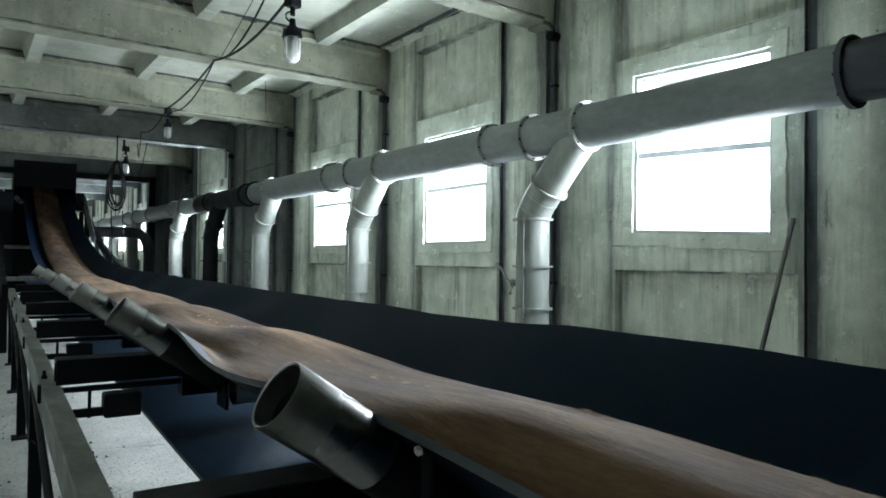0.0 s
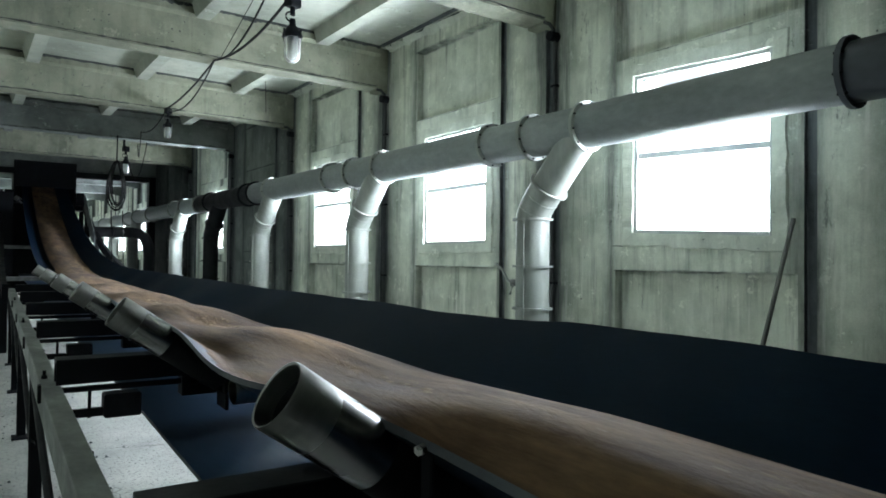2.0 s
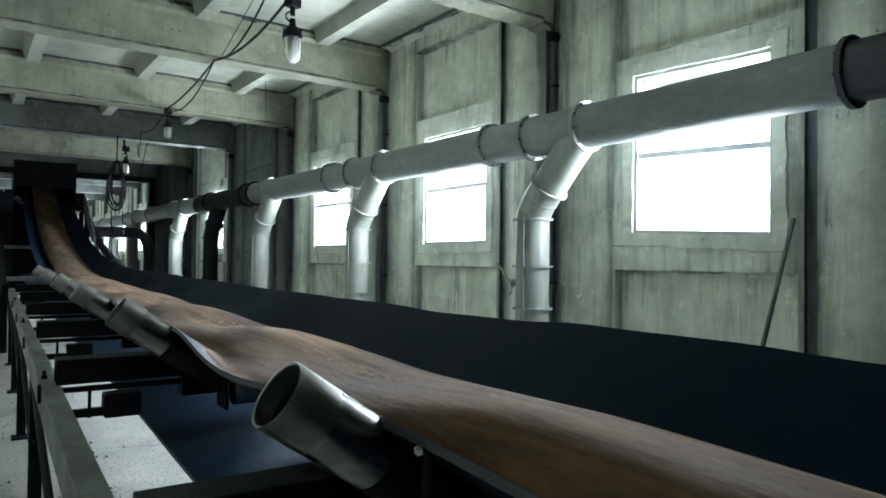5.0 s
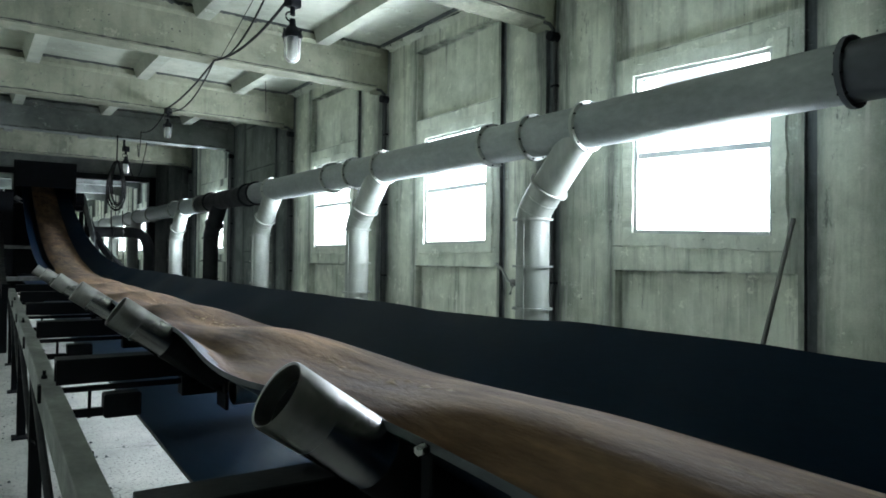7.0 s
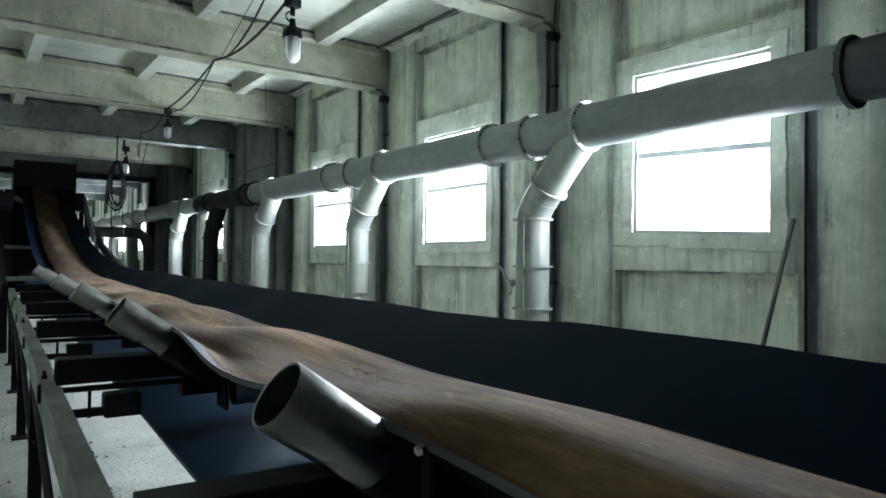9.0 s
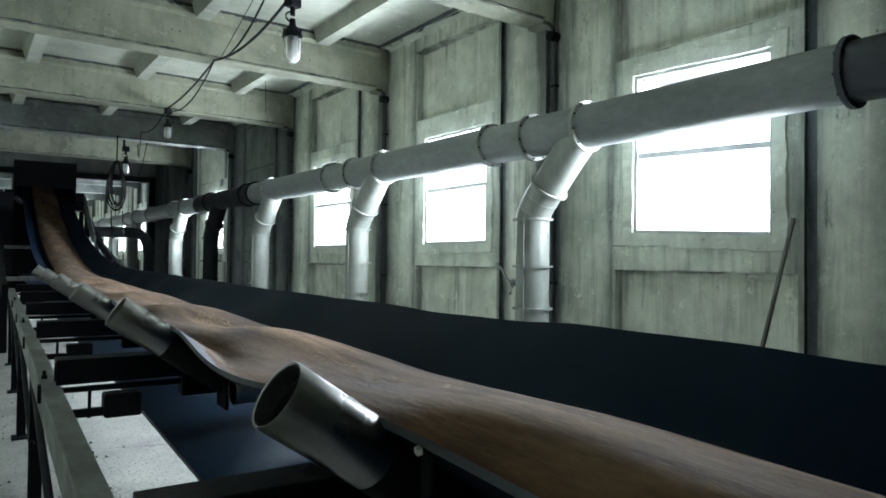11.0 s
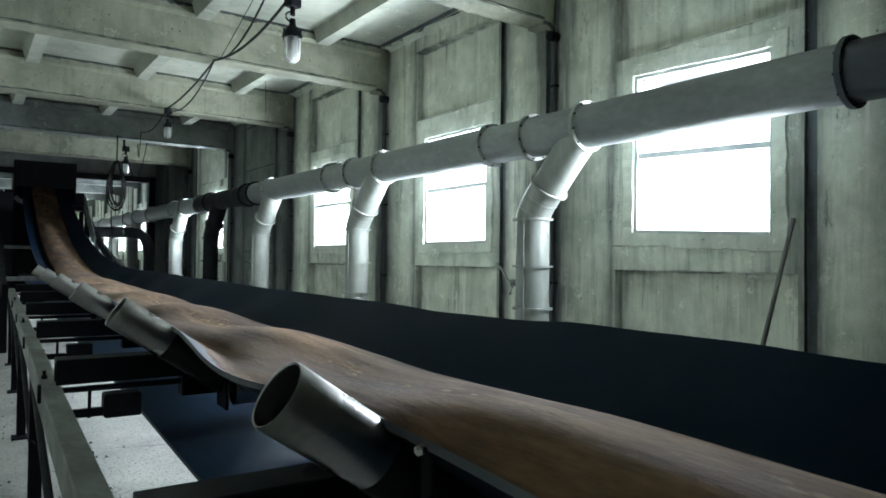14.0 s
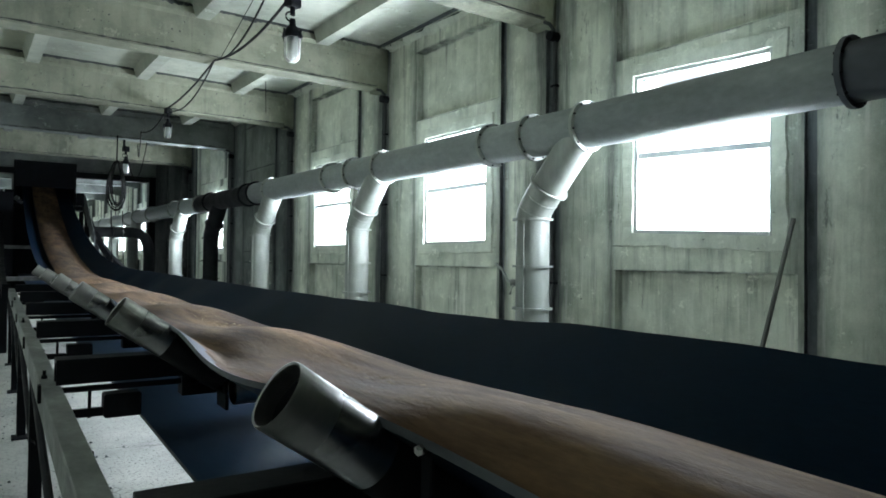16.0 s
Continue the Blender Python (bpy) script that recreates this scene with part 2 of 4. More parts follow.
def thing(name, m, label, category, group="", kind=""):
    ob = new(name)
    ob.empty_display_size = 0.1
    ob.matrix_basis = m
    return tagged(ob, label, category, group, kind)


def box(bm, lo, hi, bevel=0.0, m=None):
    """Adds a box from corner lo to corner hi, with broken edges."""
    size = [hi[i] - lo[i] for i in range(3)]
    mid = [(hi[i] + lo[i]) / 2 for i in range(3)]
    tmp = bmesh.new()
    bmesh.ops.create_cube(tmp, size=1, matrix=Matrix.LocRotScale(mid, None, size))
    if bevel:
        bmesh.ops.bevel(tmp, geom=tmp.edges[:], offset=bevel, segments=1, affect="EDGES")
    if m is not None:
        bmesh.ops.transform(tmp, matrix=m, verts=tmp.verts)
    join(bm, tmp)
    return bm


def join(bm, tmp):
    me = bpy.data.meshes.new("tmp")
    tmp.to_mesh(me)
    tmp.free()
    bm.from_mesh(me)
    bpy.data.meshes.remove(me)


def rod(bm, a, b, r, sides=16, r2=None, caps=True):
    """A cylinder or cone from a to b."""
    a, b = Vector(a), Vector(b)
    d = b - a
    m = Matrix.Translation((a + b) / 2) @ d.to_track_quat("Z", "Y").to_matrix().to_4x4()
    bmesh.ops.create_cone(bm, cap_ends=caps, segments=sides, radius1=r, radius2=r if r2 is None else r2, depth=d.length, matrix=m)
    return bm


def prism(bm, profile, x0, x1):
    """A bar along x with the given (y, z) outline."""
    a = [bm.verts.new((x0, y, z)) for y, z in profile]
    c = [bm.verts.new((x1, y, z)) for y, z in profile]
    bm.faces.new(a)
    bm.faces.new(c[::-1])
    for i in range(len(profile)):
        j = (i + 1) % len(profile)
        bm.faces.new((a[j], a[i], c[i], c[j]))
    bmesh.ops.recalc_face_normals(bm, faces=bm.faces)
    return bm


def lathe(bm, profile, m=None, sides=24):
    """Turns (radius, height) pairs about z."""
    rings = []
    m = m or Matrix()
    for r, z in profile:
        rings.append([bm.verts.new(m @ Vector((r * math.cos(2 * math.pi * i / sides), r * math.sin(2 * math.pi * i / sides), z))) for i in range(sides)])
    for a, b in zip(rings, rings[1:]):
        for i in range(sides):
            j = (i + 1) % sides
            bm.faces.new((a[i], a[j], b[j], b[i]))
    return bm


def sweep(bm, pts, r, sides=8):
    """A round tube along points."""
    pts = [Vector(p) for p in pts]
    rings = []
    up = Vector((0, 0, 1))
    for i, p in enumerate(pts):
        d = (pts[min(i + 1, len(pts) - 1)] - pts[max(i - 1, 0)]).normalized()
        side = d.cross(up)
        if side.length < 0.05:
            side = d.cross(Vector((1, 0, 0)))
        side.normalize()
        other = side.cross(d)
        rad = r[i] if isinstance(r, (list, tuple)) else r
        rings.append([bm.verts.new(p + rad * (math.cos(2 * math.pi * k / sides) * side + math.sin(2 * math.pi * k / sides) * other)) for k in range(sides)])
    for a, b in zip(rings, rings[1:]):
        for k in range(sides):
            j = (k + 1) % sides
            bm.faces.new((a[k], a[j], b[j], b[k]))
    bm.faces.new(rings[0][::-1])
    bm.faces.new(rings[-1])
    return bm


def steps(a, b, d):
    n = max(int(round((b - a) / d)), 1)
    return [a + (b - a) * i / n for i in range(n + 1)]


def hang(a, b, sag, count=14):
    a, b = Vector(a), Vector(b)
    return [a.lerp(b, i / count) - Vector((0, 0, sag * 4 * (i / count) * (1 - i / count))) for i in range(count + 1)]


# ---------------------------------------------------------------- room
def side_wall(name, x, out, bays, windows, y0, y1, label):
    """A panel wall along y with recessed fields, joints and window openings; out: the way it thickens."""
    THICK = 0.36
    ys, zs = [(y0, None)], [0.0, 0.22, 1.24, 1.485, 2.735, 2.97, 3.80, CEIL_Z + 0.3]
    for k, w in sorted(bays.items()):
        ys += [(w - 0.28, k), (w - 0.20, k), (w - 0.16, k), (w, k), (w + 1.16, k), (w + 1.34, k), (w + 2.05, k), (w + 2.17, k)]
    ys.append((y1, None))
    yy = [v for v, _ in ys]

    def depth(i, j):
        """How far the cell lies behind the face; None: a hole."""
        y = (yy[i] + yy[i + 1]) / 2
        z = (zs[j] + zs[j + 1]) / 2
        k = max((q for q in bays if bays[q] - 0.3 < y), default=None)
        if k is None:
            return 0.0
        u = y - bays[k]
        if -0.28 < u < -0.20:
            return 0.035
        if 2.05 < u < 2.17:
            return 0.045 if j > 0 else 0.0
        if k not in windows:
            return 0.0
        if -0.16 < u < 1.34:
            if 0 < u < 1.16 and 1.485 < z < 2.735:
                return None
            if 0.22 < z < 1.24 or 2.97 < z < 3.80:
                return 0.085
        return 0.0

    verts, faces, picks = [], [], []

    def vert(i, j, d):
        y, z = yy[i], zs[j]
        if abs(y - (2.37 + 1.16)) < 0.01 and 1.3 < z < 2.8:
            z += 0.045 if z < 2 else 0.085
        if abs(y - 2.37) < 0.01 and 2 < z < 2.8:
            z += 0.03
        verts.append((x + out * d, y, z))
        return len(verts) - 1

    def quad(a, b, c, d, pick):
        faces.append((a, b, c, d))
        picks.append(pick)

    ni, nj = len(yy) - 1, len(zs) - 1
    for i in range(ni):
        for j in range(nj):
            d = depth(i, j)
            mid = (yy[i] + yy[i + 1]) / 2
            # 2: windowless far stretches, whose shade is put into the wash colour
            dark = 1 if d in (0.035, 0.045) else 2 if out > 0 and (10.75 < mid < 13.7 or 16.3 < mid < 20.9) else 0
            if d is not None:
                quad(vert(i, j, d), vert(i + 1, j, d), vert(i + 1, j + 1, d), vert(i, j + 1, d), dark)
                quad(vert(i, j, THICK), vert(i, j + 1, THICK), vert(i + 1, j + 1, THICK), vert(i + 1, j, THICK), 0)
            for di, dj in ((1, 0), (0, 1)):
                if i + di >= ni or j + dj >= nj:
                    continue
                e = depth(i + di, j + dj)
                if d == e:
                    continue
                a, b = THICK if d is None else d, THICK if e is None else e
                pick = 1 if {d, e} & {0.035, 0.045} else 0
                if di:
                    quad(vert(i + 1, j, a), vert(i + 1, j, b), vert(i + 1, j + 1, b), vert(i + 1, j + 1, a), pick)
                else:
                    quad(vert(i, j + 1, a), vert(i, j + 1, b), vert(i + 1, j + 1, b), vert(i + 1, j + 1, a), pick)
    ob = new(name, mesh_of(name, verts, faces, [WALL, TAR, SHADED_WALL], picks))
    return tagged(ob, label, "wall", kind="structure")


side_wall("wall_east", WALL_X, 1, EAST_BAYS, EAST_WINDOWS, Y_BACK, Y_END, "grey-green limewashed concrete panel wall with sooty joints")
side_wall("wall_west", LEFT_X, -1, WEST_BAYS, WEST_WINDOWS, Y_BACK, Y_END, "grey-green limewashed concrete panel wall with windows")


def plain_wall(name, pieces, label):
    bm = bmesh.new()
    for lo, hi in pieces:
        box(bm, lo, hi)
    return tagged(part(name, bm, WALL), label, "wall", kind="structure")


L, Rr, T = LEFT_X, WALL_X, CEIL_Z + 0.3
plain_wall("wall_north", [((L, Y_END, 0), (Rr, Y_END + 0.3, T))], "pale limewashed end wall of the gallery")
plain_wall("wall_south", [((L, Y_BACK - 0.3, 0), (0.0, Y_BACK, T)), ((2.4, Y_BACK - 0.3, 0), (Rr, Y_BACK, T)), ((0.0, Y_BACK - 0.3, 1.9), (2.4, Y_BACK, T))], "plain limewashed wall with an opening for the belt")
# closed gallery from which the belt comes
plain_wall("wall_gallery", [((-0.3, -31, -0.02), (0.0, Y_BACK - 0.3, 2.2)), ((2.4, -31, -0.02), (2.7, Y_BACK - 0.3, 2.2)), ((0.0, -31, 1.9), (2.4, Y_BACK - 0.3, 2.2)), ((0.0, -31.3, -0.02), (2.4, -31, 2.2))], "plain closed gallery round the belt")

bm = bmesh.new()
box(bm, (-2.7, -31.5, -0.2), (4.8, Y_END + 0.5, 0.0))
tagged(part("floor", bm, FLOOR), "dusty cracked concrete floor", "floor", kind="structure")
# beyond this the ceiling's colour carries the far end's shade
SHADE_FROM = 13.45
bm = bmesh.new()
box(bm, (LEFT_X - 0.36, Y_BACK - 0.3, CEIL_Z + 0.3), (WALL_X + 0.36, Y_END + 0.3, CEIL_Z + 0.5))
box(bm, (LEFT_X, Y_BACK, CEIL_Z), (WALL_X, SHADE_FROM, CEIL_Z + 0.29))
box(bm, (LEFT_X, SHADE_FROM, CEIL_Z), (WALL_X, Y_END, CEIL_Z + 0.29))
for x in (3.45, 2.05, 0.70, -0.65, -1.85):
    for k in range(-5, 11):
        y = 4.5 + 3.03 * k
        tmp = bmesh.new()
        vs = [tmp.verts.new(p) for p in ((x - 0.075, y + 0.17, CEIL_Z - 0.15), (x + 0.075, y + 0.17, CEIL_Z - 0.15), (x + 0.12, y + 0.17, CEIL_Z + 0.005), (x - 0.12, y + 0.17, CEIL_Z + 0.005))]
        we = [tmp.verts.new(v.co + Vector((0, 2.69, 0))) for v in vs]
        tmp.faces.new(vs)
        tmp.faces.new(we[::-1])
        for a in range(4):
            b = (a + 1) % 4
            tmp.faces.new((vs[b], vs[a], we[a], we[b]))
        join(bm, tmp)
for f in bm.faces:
    f.material_index = 1 if f.calc_center_median().y > SHADE_FROM else 0
tagged(part("ceiling", bm, [CEILING, SHADED_CEILING]), "limewashed ribbed concrete ceiling, coloured dark for shade and soot beyond the third beam", "ceiling", kind="structure")


def beam(y, width, depth, wash, label):
    bm = bmesh.new()
    w = width / 2
    tmp = bmesh.new()
    prof = [(-w, -depth), (w, -depth), (w * 1.12, -0.13), (w + 0.07, -0.10), (w + 0.07, 0.0), (-w - 0.07, 0.0), (-w - 0.07, -0.10), (-w * 1.12, -0.13)]
    a = [tmp.verts.new((LEFT_X + 0.003, y + p, CEIL_Z + q)) for p, q in prof]
    b = [tmp.verts.new((WALL_X - 0.12, y + p, CEIL_Z + q)) for p, q in prof]
    tmp.faces.new(a)
    tmp.faces.new(b[::-1])
    for i in range(len(prof)):
        j = (i + 1) % len(prof)
        tmp.faces.new((a[j], a[i], b[i], b[j]))
    bmesh.ops.recalc_face_normals(tmp, faces=tmp.faces)
    join(bm, tmp)
    box(bm, (WALL_X - 0.119, y - w * 0.9, CEIL_Z - depth - 0.03), (WALL_X + 0.05, y + w * 0.9, CEIL_Z), 0.01)
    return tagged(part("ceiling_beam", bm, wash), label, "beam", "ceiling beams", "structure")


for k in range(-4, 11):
    # these beams take the dark copy, shade and soot in one colour
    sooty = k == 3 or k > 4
    beam(4.56 + 3.03 * k, 0.26, 0.52, SHADED_CEILING if sooty else BEAM, "concrete ceiling beam coloured dark for shade and soot" if sooty else "limewashed concrete ceiling beam")


SOOT = plaster("flaking_soot", (0.020, 0.024, 0.026), (0.11, 0.12, 0.115), (0.010, 0.012, 0.014), 1.0, 0.9)


def crust(name, line, wide, seed, label, normal):
    """A thin jagged crust of soot along a straight line of points; wide: the least and greatest half width."""
    rnd = random.Random(seed)
    a, b = Vector(line[0]), Vector(line[1])
    along = (b - a).normalized()
    n = Vector(normal)
    side = along.cross(n)
    count = max(int((b - a).length / 0.03), 2)
    rows = []
    drift = 0.0
    for i in range(count + 1):
        p = a.lerp(b, i / count)
        drift = 0.7 * drift + 0.3 * (rnd.random() - 0.5)
        l, r = [wide[0] + (wide[1] - wide[0]) * min(1.0, abs(noise.noise((i * 0.11, seed, q)) * 1.3 + 0.6 * rnd.random() - 0.1)) for q in (0.0, 9.0)]
        rows.append((p + side * (drift * 0.25 * wide[1] - l) - n * 0.004, p + side * (drift * 0.25 * wide[1]) + n * (0.004 + 0.004 * rnd.random()), p + side * (drift * 0.25 * wide[1] + r) - n * 0.004))
    verts = [v for row in rows for v in row]
    faces = []
    for i in range(count):
        for q in (0, 1):
            faces.append((i * 3 + q, i * 3 + q + 1, i * 3 + q + 4, i * 3 + q + 3))
    return tagged(new(name, mesh_of(name, verts, faces, [SOOT])), label, "soot", kind="structure")


def beam_pits(y, seed):
    """Small dark blow-holes in a beam's face."""
    rnd = random.Random(seed)
    bm = bmesh.new()
    for q in range(70):
        x, z, r = rnd.uniform(-2.0, 4.1), CEIL_Z - rnd.uniform(0.16, 0.50), 0.004 + 0.006 * rnd.random() ** 2
        edge = -0.13 - 0.0156 * (z - CEIL_Z + 0.52) / 0.39
        bmesh.ops.create_cone(bm, cap_ends=True, segments=7, radius1=r, radius2=0.6 * r, depth=0.003, matrix=Matrix.Translation((x, y + edge - 0.0015, z)) @ Matrix.Rotation(radians(90), 4, "X"))
    return tagged(part("blow_holes", bm, SOOT), "small dark blow-holes in a beam's limewashed face", "pits", kind="stuff")


for k in (1, 2):
    beam_pits(4.56 + 3.03 * k, 60 + k)

for k in range(-1, 7):
    y = 4.56 + 3.03 * k
    crust("soot_seam", ((LEFT_X + 0.1, y - 0.203, CEIL_Z - 0.012), (WALL_X - 0.14, y - 0.203, CEIL_Z - 0.012)), (0.012, 0.05), 40 + 2 * k, "jagged black soot along a ceiling seam", (0, -1, 0))
    crust("soot_seam", ((LEFT_X + 0.1, y - 0.14, CEIL_Z - 0.50), (WALL_X - 0.14, y - 0.14, CEIL_Z - 0.50)), (0.0, 0.018), 41 + 2 * k, "thin soot line along the lower edge of a beam", (0, -1, 0))
    crust("soot_seam", ((WALL_X - 0.03, y + 0.2, CEIL_Z - 0.001), (WALL_X - 0.03, y + 2.83, CEIL_Z - 0.001)), (0.02, 0.075), 170 + k, "jagged black soot along a ceiling seam", (0, 0, -1))


def window(name, x, out, k, w):
    """Steel window in the wall's opening: frame bars and two panes."""
    up = 0.05 if k == 0 else 0.0
    tall = 0.03 if k == 0 else 0.0
    shear = Matrix(((1, 0, 0, 0), (0, 1, 0, 0), (0, up / 1.16, 1, 0), (0, 0, 0, 1)))
    win = thing(name, Matrix.Translation((x + out * 0.035, w, 1.485)), "grimy white steel window with two panes", "window", "gallery windows", "structure")
    W, H, t = 1.16, 1.25 + tall, 0.035
    for nm, lo, hi in (("jamb", (-0.03, 0.003, 0.003), (0.03, t, H - 0.003)), ("jamb", (-0.03, W - t, 0.003), (0.03, W - 0.003, H - 0.003)),
                       ("window_sill", (-0.04, t, 0.003), (0.03, W - t, t)), ("head", (-0.03, t, H - t), (0.03, W - t, H - 0.003)),
                       ("transom", (-0.02, t, 0.605), (0.02, W - t, 0.65))):
        bm = box(bmesh.new(), lo, hi, 0.004)
        bmesh.ops.transform(bm, matrix=shear, verts=bm.verts)
        part(nm, bm, FRAME, win)
    for lo, hi in (((-0.003, t, t), (0.003, W - t, 0.605)), ((-0.003, t, 0.65), (0.003, W - t, H - t))):
        bm = box(bmesh.new(), lo, hi)
        bmesh.ops.transform(bm, matrix=shear, verts=bm.verts)
        part("pane", bm, PANE, win).visible_shadow = False
    if out > 0 and k == 0:
        bm = bmesh.new()
        rnd = random.Random(9)
        for q in range(46):
            u = 0.06 + 1.02 * rnd.random()
            a = 0.004 + 0.016 * rnd.random() ** 2
            c = H - t - 0.002 - 0.05 * rnd.random() ** 3 * (1.0 if 0.45 < u < 0.85 else 0.3)
            box(bm, (-0.009, u - a, c - 0.5 * a), (-0.0045, u + a, c), 0.001)
        bmesh.ops.transform(bm, matrix=shear, verts=bm.verts)
        part("flaked_putty", bm, BLACK, win, "black flakes of old putty along the window head")
    # rough raised plaster round the opening
    ring = bmesh.new()
    rnd = random.Random(k + 50)
    path = [(u, 0.0) for u in steps(0, W, 0.05)] + [(W, v) for v in steps(0, H, 0.05)[1:]] + [(u, H) for u in reversed(steps(0, W, 0.05)[:-1])] + [(0.0, v) for v in reversed(steps(0, H, 0.05)[1:-1])]
    loops = []
    for u, v in path:
        du, dv = (u - W / 2) / (W / 2), (v - H / 2) / (H / 2)
        w1 = 0.085 + 0.02 * noise.noise((u * 5 + k, v * 5, 3.0)) + 0.012 * rnd.random()
        ou, ov = u + (w1 if du > 0.99 else -w1 if du < -0.99 else 0), v + (w1 if dv > 0.99 else -w1 if dv < -0.99 else 0)
        iu, iv = u - (0.004 + 0.006 * rnd.random()) * du, v - (0.004 + 0.006 * rnd.random()) * dv
        face = -out * (0.035 + 0.012 + 0.014 * rnd.random())
        loops.append([ring.verts.new(p) for p in ((out * 0.01, iu, iv), (face, iu, iv), (face, ou, ov), (-out * 0.03, ou + 0.01 * du, ov + 0.01 * dv))])
    for p, q in zip(loops, loops[1:] + loops[:1]):
        for a in range(3):
            ring.faces.new((p[a], p[a + 1], q[a + 1], q[a]))
    bmesh.ops.recalc_face_normals(ring, faces=ring.faces)
    bmesh.ops.transform(ring, matrix=shear, verts=ring.verts)
    part("plaster_surround", ring, TRIM, win, "lumpy limewashed plaster surround")
    lamp = bpy.data.lights.new("sky_light", "AREA")
    lamp.shape, lamp.size, lamp.size_y = "RECTANGLE", 1.14, 1.22
    lamp.energy = WINDOW_WATTS if out > 0 else LEFT_WATTS
    lamp.color = SKY_TINT
    ob = new("sky_light", lamp)
    ob.matrix_world = look((x + out * 0.345, w + W / 2, 2.11), (x - out * 2, w + W / 2, 2.11))


for i, k in enumerate(EAST_WINDOWS):
    window("window_%d" % (i + 1), WALL_X, 1, k, EAST_BAYS[k])
for k in WEST_WINDOWS:
    window("window_%d" % (len(EAST_WINDOWS) + 1), LEFT_X, -1, k, WEST_BAYS[k])


# ---------------------------------------------------------------- conveyor shape, in the conveyor's space
def rise(y):
    return 0.018 * max(y - 10.05, 0.0) ** 2


def smooth(a, b, v):
    t = min(max((v - a) / (b - a), 0.0), 1.0)
    return t * t * (3 - 2 * t)


def sag(y):
    return math.sin(math.pi * float(np.interp(y, ROLLS, range(len(ROLLS))))) ** 2 * (1.0 if y > ROLL_Y else 0.35)


def belt_section(y, count=24):
    """Points across the belt's top face, near edge first."""
    s, up = sag(y) * (1 - smooth(9, 11, y)), rise(y)
    near_lift = 0.012 * smooth(4.6, 2.8, y) + 0.022 * smooth(2.4, 1.35, y)
    near = Vector((0.53 - 0.032 * s, -0.266 - 0.042 * s))
    low1 = Vector((0.78, -0.45 - 0.035 * s))
    low2 = Vector((1.24, -0.45 - 0.035 * s))
    far = Vector((1.55 + 0.01 * s, -0.243 + near_lift - 0.006 * s))
    pts = []
    for i in range(count + 1):
        u = i / count
        if u < 0.26:
            p = near.lerp(low1, u / 0.26)
        elif u < 0.66:
            p = low1.lerp(low2, (u - 0.26) / 0.40)
        else:
            p = low2.lerp(far, (u - 0.66) / 0.34)
        if u > 0.66:
            p = p + Vector((0, (u - 0.66) * 0.03 * noise.noise((y * 1.1, u * 2.0, 4.0)) + (u - 0.66) * 0.02 * noise.noise((y * 3.5, u * 3.0, 8.0))))
        pts.append(p)
    out = [pts[0]] + [0.25 * a + 0.5 * b + 0.25 * c for a, b, c in zip(pts, pts[1:], pts[2:])] + [pts[-1]]
    return [Vector((p.x, y, p.y + up)) for p in out]


BELT_END = 21.0


def carrying_belt():
    ys = steps(-30, -2, 0.5) + steps(-1.9, 12, 0.1) + steps(12.2, BELT_END, 0.2)
    verts, faces, picks = [], [], []
    n = 25
    for y in ys:
        top = belt_section(y)
        verts += top + [p + Vector((0, 0, -0.015)) for p in top]
    for r in range(len(ys) - 1):
        a, b = r * 2 * n, (r + 1) * 2 * n
        for i in range(n - 1):
            faces.append((a + i, a + i + 1, b + i + 1, b + i))
            faces.append((a + n + i + 1, a + n + i, b + n + i, b + n + i + 1))
            picks += [0, 0]
        faces.append((a + n, a, b, b + n))
        faces.append((a + n - 1, a + 2 * n - 1, b + 2 * n - 1, b + n - 1))
        picks += [1, 1]
    faces.append(tuple(range(0, n)) + tuple(range(2 * n - 1, n - 1, -1)))
    picks.append(0)
    body = [f for f, q in zip(faces, picks) if q == 0]
    belt = new("conveyor_belt", mesh_of("conveyor_belt", verts, body, [RUBBER], None, True))
    belt.data.set_sharp_from_angle(angle=radians(50))
    rims = [f for f, q in zip(faces, picks) if q == 1]
    for s in (0, 1):
        used = [v for f in rims[s::2] for v in f]
        spot = {v: q for q, v in enumerate(dict.fromkeys(used))}
        rim = new("belt_edge", mesh_of("belt_edge", [verts[v] for v in spot], [tuple(spot[v] for v in f) for f in rims[s::2]], [BELT_EDGE], None, True))
        rim.parent = belt
        tagged(rim, "worn grey cut edge")
    belt.matrix_basis = CONV
    return tagged(belt, "troughed black rubber conveyor belt carrying tan ore", "conveyor belt")


def belt_height(x, y):
    pts = belt_section(y)
    for p, q in zip(pts, pts[1:]):
        if p.x <= x <= q.x:
            return p.z + (q.z - p.z) * (x - p.x) / (q.x - p.x)
    return pts[0].z if x < pts[0].x else pts[-1].z


def load_height(x, y):
    """Height of the ore's surface in the belt's trough."""
    s, up = sag(y - 0.06) * (1 - smooth(9, 11, y)), rise(y)
    u = (x - 0.93) / 0.37
    low = 0.042 * s * (1 - 0.72 * smooth(0.93, 1.27, x) - 0.6 * smooth(0.93, 0.56, x))
    side = 0.11 * (1 - 0.97 * s) + 0.26 * smooth(1.35, 0.85, y) if u < 0 else 0.10
    return -0.316 - low - side * u * u + up + 0.007 * noise.noise((x * 3, y * 1.3, 0)) + 0.004 * noise.noise((x * 9, y * 3, 7))


def smooth_crown(y):
    """Height of the bed's crown without its small unevenness."""
    return -0.318 - 0.042 * sag(y - 0.06) * (1 - smooth(9, 11, y)) + rise(y)


